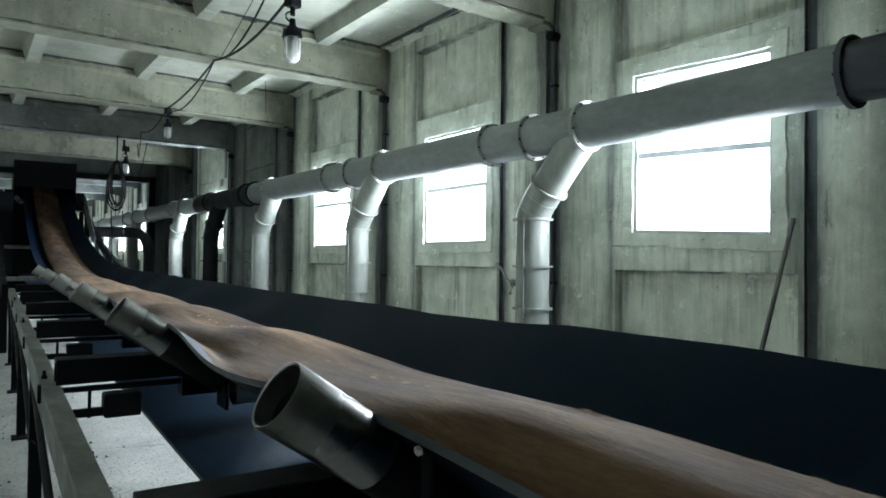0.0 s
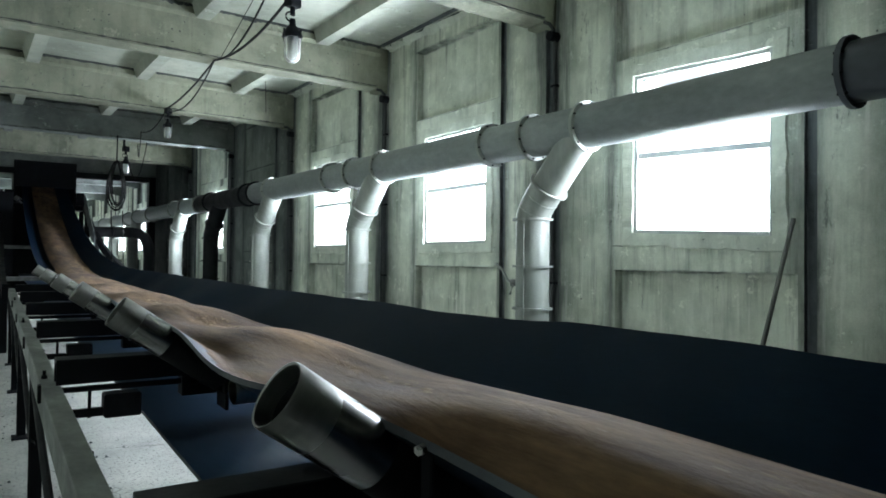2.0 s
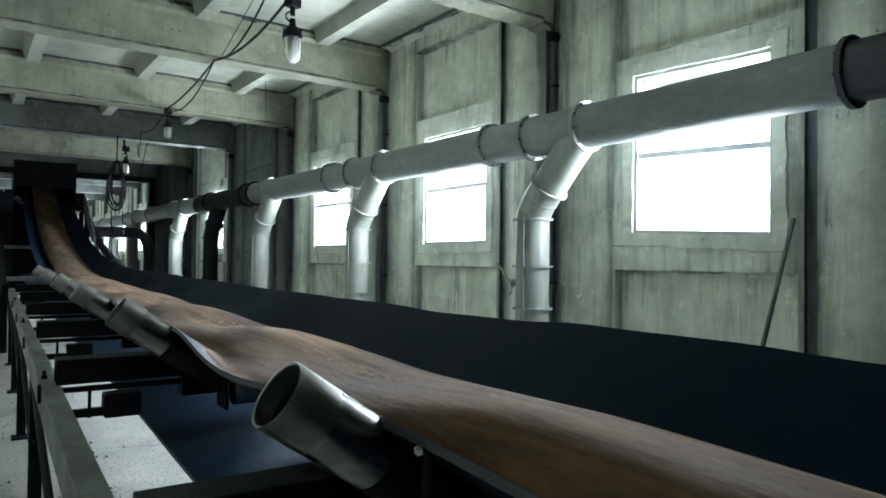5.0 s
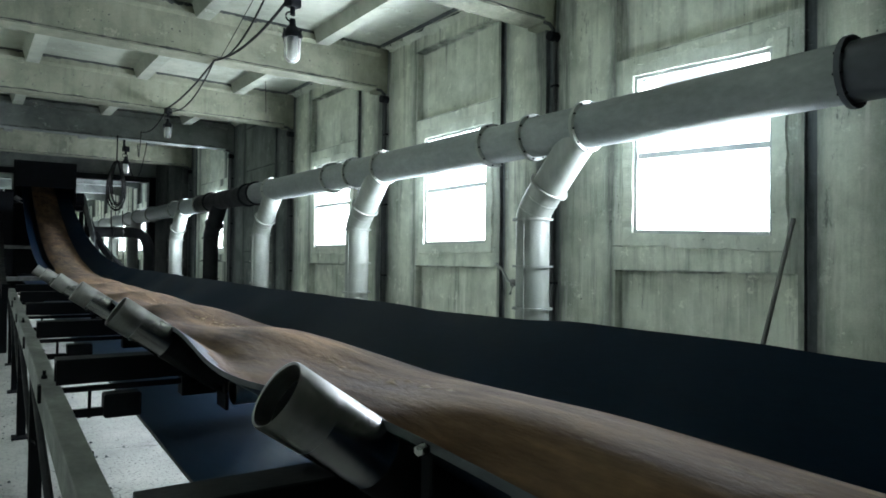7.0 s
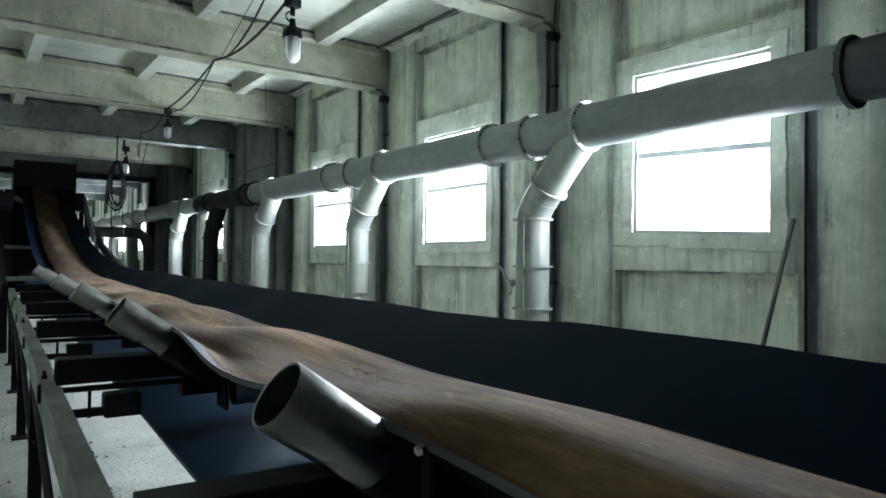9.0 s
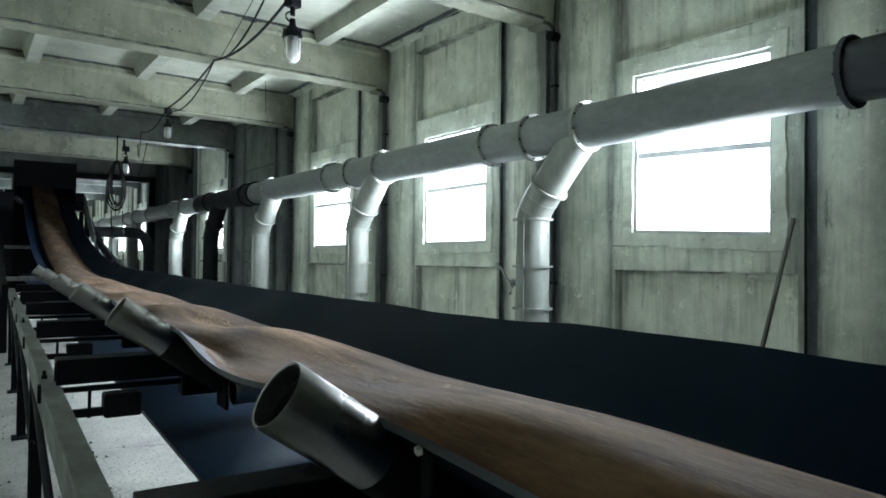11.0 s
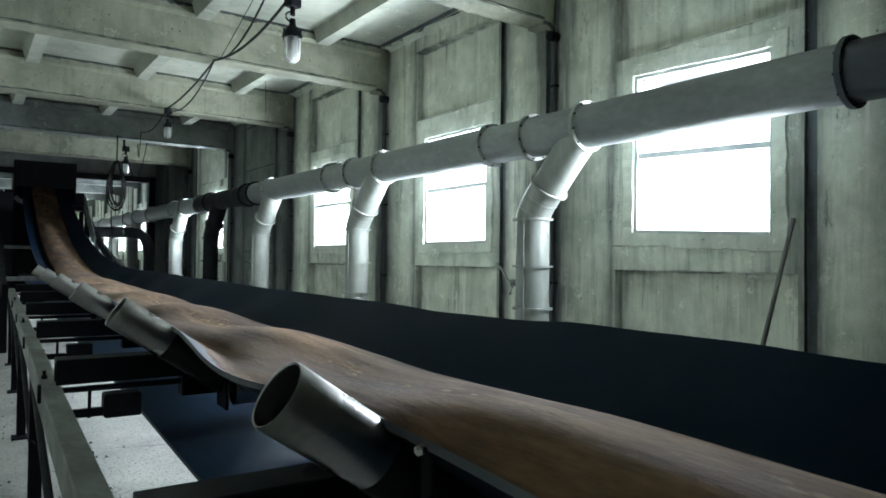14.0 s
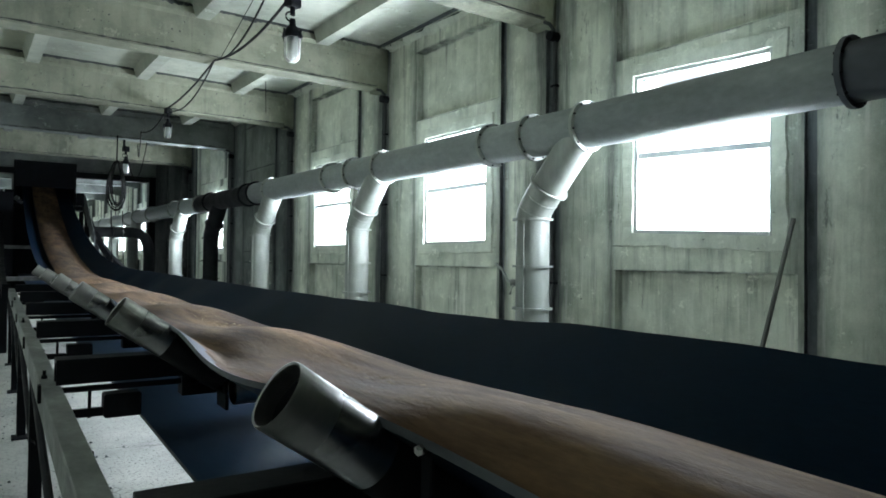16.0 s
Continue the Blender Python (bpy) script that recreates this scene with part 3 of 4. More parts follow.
def ore_bed():
    ys = steps(-30, -2, 0.5) + steps(-1.94, 12, 0.05) + steps(12.2, BELT_END, 0.2)
    n = 34
    verts, faces = [], []
    for y in ys:
        slack = sag(y) * (1 - smooth(9, 11, y))
        start = 0.534 - 0.032 * slack + 0.22 * smooth(8.8, 12.0, y) + 0.085 * smooth(1.25, 0.8, y)
        edge = start + 0.018 + 0.05 * (1 - slack)
        for i in range(n + 1):
            x = start + (1.37 - start) * i / n
            skin = 0.004 if edge < x < 0.93 else -0.009
            verts.append(Vector((x, y, max(load_height(x, y), belt_height(x, y) + skin))))
    m = n + 1
    for r in range(len(ys) - 1):
        a, b = r * m, (r + 1) * m
        for i in range(n):
            faces.append((a + i, a + i + 1, b + i + 1, b + i))
    ob = new("ore_bed", mesh_of("ore_bed", verts, faces, [LOAD], None, True))
    ob.matrix_basis = CONV
    return tagged(ob, "long bed of fine tan-brown ore on the moving belt", "ore", kind="stuff")


belt_ob = carrying_belt()
ore_ob = ore_bed()


def return_belt():
    ys = steps(-30, 21, 0.3)
    verts, faces = [], []
    for y in ys:
        z = -0.655 - 0.012 * math.sin(math.pi * (y - 0.4) / 3.0) ** 2
        verts += [(0.52, y, z), (1.66, y, z), (1.66, y, z - 0.014), (0.52, y, z - 0.014)]
    for r in range(len(ys) - 1):
        a, b = r * 4, r * 4 + 4
        for i in (0, 2):
            faces.append((a + i, a + i + 1, b + i + 1, b + i))
    ob = new("return_belt", mesh_of("return_belt", verts, faces, [UNDERSIDE]))
    for p, q in ((0, 3), (1, 2)):
        edge = [v for r in range(len(ys)) for v in (verts[4 * r + p], verts[4 * r + q])]
        rim = new("belt_edge", mesh_of("belt_edge", edge, [(2 * r, 2 * r + 1, 2 * r + 3, 2 * r + 2) for r in range(len(ys) - 1)], [BELT_EDGE]))
        rim.parent = ob
        tagged(rim, "worn grey cut edge")
    ob.matrix_basis = CONV
    return tagged(ob, "flat black rubber return strand of the belt", "conveyor belt")


return_ob = return_belt()


# ---------------------------------------------------------------- idlers
ROLL_R, ROLL_LEN = 0.058, 0.455


def roll_mesh_part(idler, m):
    """One steel idler roll on its axle, its axis along its own x."""
    turn = Matrix.Rotation(radians(90), 4, "Y")
    h, r = ROLL_LEN / 2, ROLL_R
    bm = bmesh.new()
    lathe(bm, [(r - 0.004, -h + 0.05), (r - 0.005, -h + 0.002), (r - 0.002, -h), (r, -h + 0.004), (r, -h + 0.085), (r, -h + 0.21), (r, h - 0.085), (r, h - 0.004), (r - 0.002, h), (r - 0.005, h - 0.002), (r - 0.004, h - 0.05)], turn, 48)
    for f in bm.faces:
        if f.calc_center_median().x < -h + 0.085:
            f.material_index = 1
        # painted belt shadow from here inwards
        elif f.calc_center_median().x > -h + 0.21:
            f.material_index = 2
    roll = part("roll", bm, [STEEL, STEEL_END, STEEL_SHADE], idler, "bright worn steel roll with a duller end band", True)
    roll.matrix_basis = m
    bm = bmesh.new()
    lathe(bm, [(0.001, -h + 0.050), (0.03, -h + 0.050), (r - 0.005, -h + 0.034), (r - 0.005, h - 0.016), (0.03, h - 0.026), (0.001, h - 0.024)], turn, 32)
    part("end_disc", bm, BLACK, roll, "black recessed end discs", True)
    bm = bmesh.new()
    rod(bm, (h - 0.05, 0, 0), (h + 0.03, 0, 0), 0.011, 12)
    part("axle", bm, BLACK, roll)
    return roll


NEAR_END = Vector((0.362, 0, -0.216))
TILT = radians(35)


def make_idler():
    idler = thing("trough_idler", CONV @ Matrix.Translation((0, ROLL_Y, 0)), "three-roll troughing idler on a black steel channel", "idler", "idlers under the belt")
    c, s = math.cos(TILT), math.sin(TILT)
    mid_near = NEAR_END + Vector((c, 0, -s)) * ROLL_LEN / 2
    far_tilt = math.atan2(0.207, 0.31)
    mid_far = Vector((1.358, 0, -0.371)) + 0.104 * Vector((math.sin(far_tilt), 0, -math.cos(far_tilt)))
    roll_mesh_part(idler, Matrix.Translation(mid_near) @ Matrix.Rotation(TILT, 4, "Y"))
    roll_mesh_part(idler, Matrix.Translation((1.0, 0, -0.455 - 0.017 - ROLL_R)))
    roll_mesh_part(idler, Matrix.Translation(mid_far) @ Matrix.Rotation(-far_tilt, 4, "Y"))
    # black channel arms beside the rolls, dropped under the belt's middle
    for x0, x1 in ((0.192, 0.64), (1.40, 1.808)):
        bm = bmesh.new()
        profile = [(0.08, -0.475), (0.092, -0.475), (0.094, -0.402), (0.166, -0.402), (0.168, -0.475), (0.18, -0.475), (0.18, -0.391), (0.177, -0.388), (0.083, -0.388), (0.08, -0.391)]
        prism(bm, profile, x0, x1)
        part("channel_arm", bm, BLACK, idler)
    bm = bmesh.new()
    box(bm, (0.61, 0.094, -0.555), (1.48, 0.166, -0.515), 0.003)
    box(bm, (0.61, 0.094, -0.52), (0.64, 0.166, -0.402), 0.003)
    box(bm, (1.40, 0.094, -0.52), (1.48, 0.166, -0.402), 0.003)
    part("cross_channel", bm, BLACK, idler)
    for x, z in ((0.745, -0.50), (1.255, -0.50)):
        bm = bmesh.new()
        box(bm, (x - 0.006, -0.03, -0.60), (x + 0.006, 0.093, -0.54), 0.002)
        box(bm, (x - 0.006, -0.022, -0.54), (x + 0.006, 0.022, z), 0.004)
        part("bracket", bm, BLACK, idler)
    return idler


first_idler = make_idler()
idlers = [first_idler]
for y in ROLLS[:3] + ROLLS[4:9]:
    shift = (-0.01, 0.006) if y == 2.58 else (0.0, 0.0)
    idlers.append(copy_thing(first_idler, CONV @ Matrix.Translation((shift[0], y, shift[1]))))
TOP_ROLL = 19.0
idlers.append(copy_thing(first_idler, CONV @ Matrix.Translation((0, TOP_ROLL, rise(TOP_ROLL))) @ Matrix.Rotation(math.atan(0.036 * (TOP_ROLL - 10.05)), 4, "X")))
# bolt by which the nearest wing roll is held
bm = bmesh.new()
rod(bm, (0.518, -0.165, -0.285), (0.533, -0.158, -0.285), 0.0085, 6)
part("end_bracket", box(box(bmesh.new(), (0.534, -0.175, -0.47), (0.542, -0.145, -0.275), 0.003), (0.534, -0.175, -0.50), (0.542, 0.079, -0.47), 0.003), BLACK, first_idler)
part("bolt", bm, BOLT, first_idler, "bright hexagonal bolt head")

# ---------------------------------------------------------------- conveyor frame
frame_ob = thing("conveyor_stand", CONV, "grimy steel conveyor frame with dusty stringers on posts", "conveyor frame")
ST_TOP = -0.476


def stringer(x0, x1, web, y0, y1):
    bm = bmesh.new()
    box(bm, (x0, y0, ST_TOP - 0.007), (x1, y1, ST_TOP), 0.002)
    box(bm, (web, y0, ST_TOP - 0.10), (web + 0.007, y1, ST_TOP - 0.007), 0.002)
    part("stringer", bm, STRINGER, frame_ob, "dusty grey steel angle")


def floor_z(x, y):
    """Height of the floor under a point of the conveyor's space."""
    inv = CONV.inverted()
    return (inv @ Vector(((CONV @ Vector((x, y, 0))).x, (CONV @ Vector((x, y, 0))).y, 0.0))).z


stringer(0.139, 0.200, 0.139, -8.6, 9.6)
stringer(1.80, 1.861, 1.854, -8.6, 9.6)
for k in range(-4, 5):
    y = 1.75 + 1.95 * k
    for x in (0.147, 1.79):
        bm = bmesh.new()
        z = floor_z(x, y)
        box(bm, (x, y, z), (x + 0.008, y + 0.07, ST_TOP - 0.008), 0.002)
        box(bm, (x + 0.008, y + 0.062, z), (x + 0.06, y + 0.07, ST_TOP - 0.008), 0.002)
        box(bm, (x - 0.03, y - 0.03, z), (x + 0.09, y + 0.11, z + 0.012), 0.003)
        part("post", bm, BLACK, frame_ob, "grimy black steel angle post")
    bm = bmesh.new()
    rod(bm, (0.16, y + 0.03, -0.93), (0.16, y + 1.95, -0.62), 0.014, 8)
    part("brace", bm, BLACK, frame_ob)
for k in range(-1, 5):
    y = 0.62 + 2.25 * k
    bm = bmesh.new()
    rod(bm, (0.158, y, ST_TOP), (0.158, y, ST_TOP + 0.012), 0.011, 6)
    rod(bm, (0.158, y, ST_TOP + 0.012), (0.158, y, ST_TOP + 0.03), 0.006, 8)
    part("bolt", bm, BLACK, frame_ob, "black bolt with a nut")
for k in range(-1, 5):
    y = 1.18 + 1.5 * k
    part("clip", box(bmesh.new(), (0.128, y - 0.02, ST_TOP - 0.05), (0.139, y + 0.02, ST_TOP + 0.012), 0.003), BLACK, frame_ob)
for y in [r + 0.12 for r in ROLLS[:9]]:
    bm = bmesh.new()
    rod(bm, (0.18, y, -0.494), (1.82, y, -0.498), 0.011, 10)
    part("tie_rod", bm, BLACK, frame_ob)
    bm = bmesh.new()
    rod(bm, (0.29, y, -0.50), (0.29, y, -0.60), 0.006, 8)
    part("hanger", bm, BLACK, frame_ob)
    bm = bmesh.new()
    box(bm, (0.20, y - 0.012, -0.595), (0.335, y + 0.012, -0.565), 0.003)
    box(bm, (0.335, y - 0.02, -0.605), (0.46, y + 0.06, -0.52), 0.006)
    part("hanger_box", bm, BLACK, frame_ob)

# ---------------------------------------------------------------- tripper at the far end of the belt
tripper = thing("belt_tripper", CONV, "black steel belt tripper with a dark discharge hood", "tripper")


def tripper_part(name, boxes, mat=BLACK, label="", bevel=0.01):
    bm = bmesh.new()
    for lo, hi in boxes:
        box(bm, lo, hi, bevel)
    return part(name, bm, mat, tripper, label)


HOOD_Y = 19.6
tripper_part("hood", [((0.34, HOOD_Y, 1.05), (0.38, HOOD_Y + 2.4, 2.20)), ((1.66, HOOD_Y, 1.05), (1.70, HOOD_Y + 2.4, 2.20)), ((0.38, HOOD_Y, 2.16), (1.66, HOOD_Y + 2.4, 2.20)),
                      ((0.38, HOOD_Y + 2.36, -1.2), (1.66, HOOD_Y + 2.4, 2.16)), ((0.38, HOOD_Y, 1.55), (1.66, HOOD_Y + 0.04, 2.16)), ((0.16, HOOD_Y - 0.1, 1.0), (0.337, HOOD_Y + 0.5, 1.45)), ((1.703, HOOD_Y - 0.1, 1.0), (1.88, HOOD_Y + 0.5, 1.45))])
tripper_part("chute", [((0.34, HOOD_Y + 0.8, -1.2), (0.38, HOOD_Y + 2.36, 1.05)), ((1.66, HOOD_Y + 0.8, -1.2), (1.70, HOOD_Y + 2.36, 1.05))])
for x in (0.10, 1.88):
    pts = [(x, y, rise(y) - 0.52) for y in steps(9.7, 20.4, 0.5)]
    bm = bmesh.new()
    rings = [[bm.verts.new((p[0] + sx, p[1], p[2] + sz)) for sx, sz in ((-0.03, -0.09), (0.03, -0.09), (0.03, 0.09), (-0.03, 0.09))] for p in pts]
    for a, c in zip(rings, rings[1:]):
        for i in range(4):
            bm.faces.new((a[i], a[(i + 1) % 4], c[(i + 1) % 4], c[i]))
    bm.faces.new(rings[0])
    bm.faces.new(rings[-1][::-1])
    bmesh.ops.recalc_face_normals(bm, faces=bm.faces)
    part("inclined_stringer", bm, BLACK, tripper)
    for y in (10.8, 12.8, 14.8, 16.8, 18.8, 20.2):
        tripper_part("post", [((x - 0.05, y - 0.05, floor_z(x, y)), (x + 0.05, y + 0.05, rise(y) - 0.53))])
for y, z in ((14.9, 0.02), (17.0, 0.62)):
    tripper_part("cross_beam", [((0.13, y - 0.04, z - 0.62), (1.85, y + 0.04, z - 0.54))], STRINGER, "dusty grey steel crossbar")
bm = bmesh.new()
side = [(18.05, 1.32), (16.95, 0.82), (15.92, 0.30), (15.92, 0.05), (16.9, 0.36), (18.05, 0.95)]
lo, hi = [bm.verts.new((1.74, y, z)) for y, z in side], [bm.verts.new((1.755, y, z)) for y, z in side]
bm.faces.new(lo)
bm.faces.new(hi[::-1])
for i in range(6):
    bm.faces.new((lo[(i + 1) % 6], lo[i], hi[i], hi[(i + 1) % 6]))
bmesh.ops.recalc_face_normals(bm, faces=bm.faces)
part("side_plate", bm, STRINGER, tripper, "grey sheet side plate along the belt")
tripper_part("drive_housing", [((-0.75, 18.3, -1.2), (0.33, 18.34, 1.30)), ((-0.75, 18.34, 1.26), (0.33, 19.5, 1.30)), ((0.29, 18.34, -1.2), (0.33, 19.5, 1.26)), ((-0.75, 18.34, -1.2), (-0.71, 19.5, 1.26))], BLACK, "black sheet drive housing")
tripper_part("platform", [((-0.35, 12.5, -0.46), (0.06, 20.0, -0.42))], BLACK)
tripper_part("ladder_rail", [((-0.32, 13.0, -0.42), (-0.28, 13.04, 1.9)), ((-0.32, 16.0, -0.42), (-0.28, 16.04, 2.0)), ((-0.32, 13.0, 0.6), (-0.28, 19.0, 0.64))])

# ---------------------------------------------------------------- dust-extraction pipe along the wall
PIPE_X, PIPE_Z, PIPE_R, BR = 3.9, 2.345, 0.167, 0.143


def collar(bm, at, direction, r, width=0.03, lip=0.032):
    d = Vector(direction).normalized() * width / 2
    rod(bm, Vector(at) - d, Vector(at) + d, r + lip, 28)
    return bm


bm = bmesh.new()
rod(bm, (0, -0.026, 0), (0, 0.026, 0), 0.008, 6)
BOLT_MESH = bpy.data.meshes.new("bolt")
bm.to_mesh(BOLT_MESH)
bm.free()
BOLT_MESH.materials.append(BLACK)

main = thing("dust_pipe", Matrix(), "long grey sheet-metal dust extraction pipe with bolted flanges", "pipe")
joints = [-9.0, -6.0, -3.0, 0.2, 1.665, 3.565, 4.165, 4.70, 6.64, 7.33, 7.95, 10.05, 10.75, 11.15, 13.2, 13.9, 15.0, 15.9, 18.2, 19.9, 21.2, 23.2, 25.4, 28.0, 31.0, 34.5]
for a, b in zip(joints, joints[1:]):
    bm = bmesh.new()
    rod(bm, (PIPE_X, a, PIPE_Z + 0.004 * max(a - 3, 0)), (PIPE_X, b, PIPE_Z + 0.004 * max(b - 3, 0)), PIPE_R, 36, caps=False)
    # lengths before 1.6 get the copy with painted shade
    part("pipe_length", bm, BLACK_DUCT if 10.7 < a < 13.5 else SHADED_DUCT if a < 1.6 else DUCT, main, "", True)
    bm = bmesh.new()
    za = PIPE_Z + 0.004 * max(a - 3, 0)
    collar(bm, (PIPE_X, a, za), (0, 1, 0), PIPE_R)
    fl = part("flange", bm, (SHADED_DUCT if a < 3 else PALE_DUCT) if not 10.7 < a < 13.5 else BLACK_DUCT, main, "pale bolted flange ring", True)
    for i in range(10):
        ang = math.tau * i / 10 + 0.2
        nut = new("bolt", BOLT_MESH)
        nut.parent = fl
        nut.matrix_basis = Matrix.Translation((PIPE_X + 0.184 * math.cos(ang), a, za + 0.184 * math.sin(ang)))


def branch(y, mat, black=False):
    """A branch that leaves the main pipe aslant, bends and drops to the floor."""
    z0 = PIPE_Z + 0.004 * max(y - 3, 0)
    br = thing("branch_pipe", Matrix.Translation((PIPE_X, y, 0)), ("black-painted" if black else "pale grey") + " sheet-metal branch pipe with flange rings dropping to the floor", "pipe", "branch pipes")
    top = Vector((0.0, -0.53, z0 - 0.05))
    knee = Vector((0.0, -0.17, z0 - 0.433))
    bm = bmesh.new()
    d = (knee - top).normalized()
    rod(bm, top, knee, BR, 32, caps=False)
    part("slanted_length", bm, mat, br, "", True)
    bm = bmesh.new()
    pts = [knee]
    for i in range(1, 9):
        t = i / 8
        end = Vector((0.0, 0.02, z0 - 0.70))
        ctrl = Vector((0.0, 0.02, knee.z - 0.18))
        pts.append(knee * (1 - t) ** 2 + ctrl * 2 * t * (1 - t) + end * t * t)
    sweep(bm, pts, BR, 32)
    part("elbow", bm, mat, br, "", True)
    bm = bmesh.new()
    rod(bm, (0.0, 0.02, 0.0), (0.0, 0.02, z0 - 0.70), BR - 0.002, 32, caps=False)
    part("drop_length", bm, mat, br, "", True)
    # lapped seams between the elbow's segments, and the drop's upright seam
    for i in (2, 5):
        part("lap_seam", collar(bmesh.new(), pts[i], pts[i + 1] - pts[i - 1], BR, 0.010, 0.004), mat, br, "", True)
    part("upright_seam", box(bmesh.new(), (-BR - 0.004, -0.03, 0.12), (-BR + 0.006, -0.018, z0 - 0.74), 0.002), mat, br)
    for at, way in ((knee, d), (Vector((0.0, 0.02, z0 - 0.695)), (0, 0, 1)), (Vector((0.0, 0.02, 1.262)), (0, 0, 1)), (Vector((0.0, 0.02, 0.91)), (0, 0, 1)), (Vector((0.0, 0.02, 0.10)), (0, 0, 1))):
        part("flange", collar(bmesh.new(), at, way, BR, 0.018, 0.028), mat, br, "", True)
    return br


for y in (4.15, 7.25, 10.52, 15.85, 20.6, 23.6, 26.6):
    branch(y, PALE_DUCT)
branch(13.2, BLACK_DUCT, True)
branch(1.10, PALE_DUCT)

cross = thing("black_cross_pipe", Matrix(), "black bitumen-painted pipe crossing the gallery and bending down", "pipe")
pts = [(2.2, 17.0, 1.87), (2.7, 17.0, 1.88), (3.2, 17.0, 1.885), (3.36, 17.0, 1.86), (3.48, 17.0, 1.77), (3.55, 17.0, 1.62), (3.57, 17.0, 1.45), (3.57, 17.0, 0.8), (3.57, 17.0, 0.0)]
part("bent_pipe", sweep(bmesh.new(), pts, 0.12, 24), BLACK_DUCT, cross, "", True)
part("flange", collar(bmesh.new(), (2.8, 17.0, 1.88), (1, 0, 0), 0.12, 0.03, 0.03), BLACK_DUCT, cross, "", True)
part("flange", collar(bmesh.new(), (3.57, 17.0, 1.45), (0, 0, 1), 0.12, 0.02, 0.03), BLACK_DUCT, cross, "", True)
portal = thing("steel_portal", Matrix(), "sooty black steel portal across the gallery", "portal")
for nm, lo, hi in (("post", (4.10, 19.6, 0.0), (4.38, 19.9, CEIL_Z - 0.003)), ("post", (LEFT_X + 0.02, 19.6, 0.0), (LEFT_X + 0.3, 19.9, CEIL_Z - 0.003)), ("lintel", (LEFT_X + 0.302, 19.62, 3.35), (4.098, 19.88, 3.72))):
    part(nm, box(bmesh.new(), lo, hi, 0.01), BLACK, portal)
# added dark boxes in place of a shaded, sooty stretch of the wall
dark_sheet = thing("dark_wall_sheet", Matrix.Translation((4.39, 16.75, 0)), "tall dark sheet added for a shaded, sooty stretch of wall", "cabinet")
part("body", box(bmesh.new(), (-0.14, 0.0, 0.0), (0.0, 2.75, 3.95), 0.012), SOOT, dark_sheet)
for y0 in (0.05, 1.4):
    part("front_sheet", box(bmesh.new(), (-0.155, y0, 0.1), (-0.141, y0 + 1.3, 3.8), 0.004), SOOT, dark_sheet)

CONDUIT = simple("sooty_conduit_paint", (0.02, 0.023, 0.024), (0.08, 0.09, 0.09), 0.7, 0, 2.5, 30, (1, 1, 0.4))


def conduit(y):
    """Old cable conduit down the wall below a beam's end, with a round box at its head."""
    c = thing("wall_conduit", Matrix.Translation((WALL_X, y, 0)), "sooty black cable conduit with a round junction box down the wall", "conduit", "wall conduits")
    bm = bmesh.new()
    sweep(bm, [(-0.16, 0.0, 3.47), (-0.10, 0.0, 3.465), (-0.055, 0.0, 3.43), (-0.035, 0.0, 3.36), (-0.03, 0.0, 3.2), (-0.03, 0.01, 1.6), (-0.03, 0.0, 0.0)], 0.017, 10)
    part("tube", bm, CONDUIT, c, "", True)
    bm = bmesh.new()
    rod(bm, (-0.10, 0.0, 3.36), (-0.001, 0.0, 3.36), 0.045, 18)
    part("junction_box", bm, BLACK, c, "", True)
    for z in (2.9, 2.0, 1.1):
        part("clip", box(bmesh.new(), (-0.05, -0.035, z), (-0.001, 0.035, z + 0.02), 0.003), BLACK, c)


for k in range(0, 5):
    conduit(4.40 + 3.03 * k)


def cornice(x, out, y0, y1):
    """Crumbling mortar along the seam of wall and ceiling."""
    rnd = random.Random(11)
    verts, faces = [], []
    ys = steps(y0, y1, 0.09)
    for y in ys:
        a, d = 0.025 + 0.05 * rnd.random() ** 2, 0.03 + 0.05 * rnd.random() ** 2
        verts += [(x + out * 0.01, y, CEIL_Z - d - 0.03), (x - out * 0.02, y, CEIL_Z - d), (x - out * a, y, CEIL_Z - 0.02), (x - out * a - out * 0.02, y, CEIL_Z + 0.01)]
    for r in range(len(ys) - 1):
        for q in range(3):
            faces.append((r * 4 + q, r * 4 + q + 1, r * 4 + q + 5, r * 4 + q + 4))
    return tagged(new("cornice", mesh_of("cornice", verts, faces, [TRIM])), "crumbling limewashed mortar along the ceiling seam", "trim", kind="structure")


for k in range(-1, 5):
    cornice(WALL_X, 1, 4.56 + 3.03 * k + 0.2, 4.56 + 3.03 * (k + 1) - 0.2)
    bm = box(bmesh.new(), (WALL_X - 0.16, 4.56 + 3.03 * k + 0.22, CEIL_Z - 0.012), (WALL_X - 0.10, 4.56 + 3.03 * (k + 1) - 0.22, CEIL_Z + 0.004))
    tagged(part("ceiling_seam", bm, TAR), "sooty gap between ceiling slab and wall", "trim", kind="structure")
lever = thing("pipe_lever", Matrix.Translation((PIPE_X - 0.03, 4.18, 0)), "rusty damper lever on the branch pipe", "lever")
bm = bmesh.new()
sweep(bm, [(0.0, 0.42, 1.28), (-0.03, 0.30, 1.22), (-0.05, 0.21, 1.14), (-0.06, 0.13, 1.10), (-0.06, 0.17, 1.02)], 0.012, 8)
part("bar", bm, STRINGER, lever, "", True)
bm = bmesh.new()
rod(bm, (0.0, 0.10, 1.12), (-0.07, 0.16, 1.12), 0.03, 12)
part("hub", bm, STRINGER, lever, "", True)

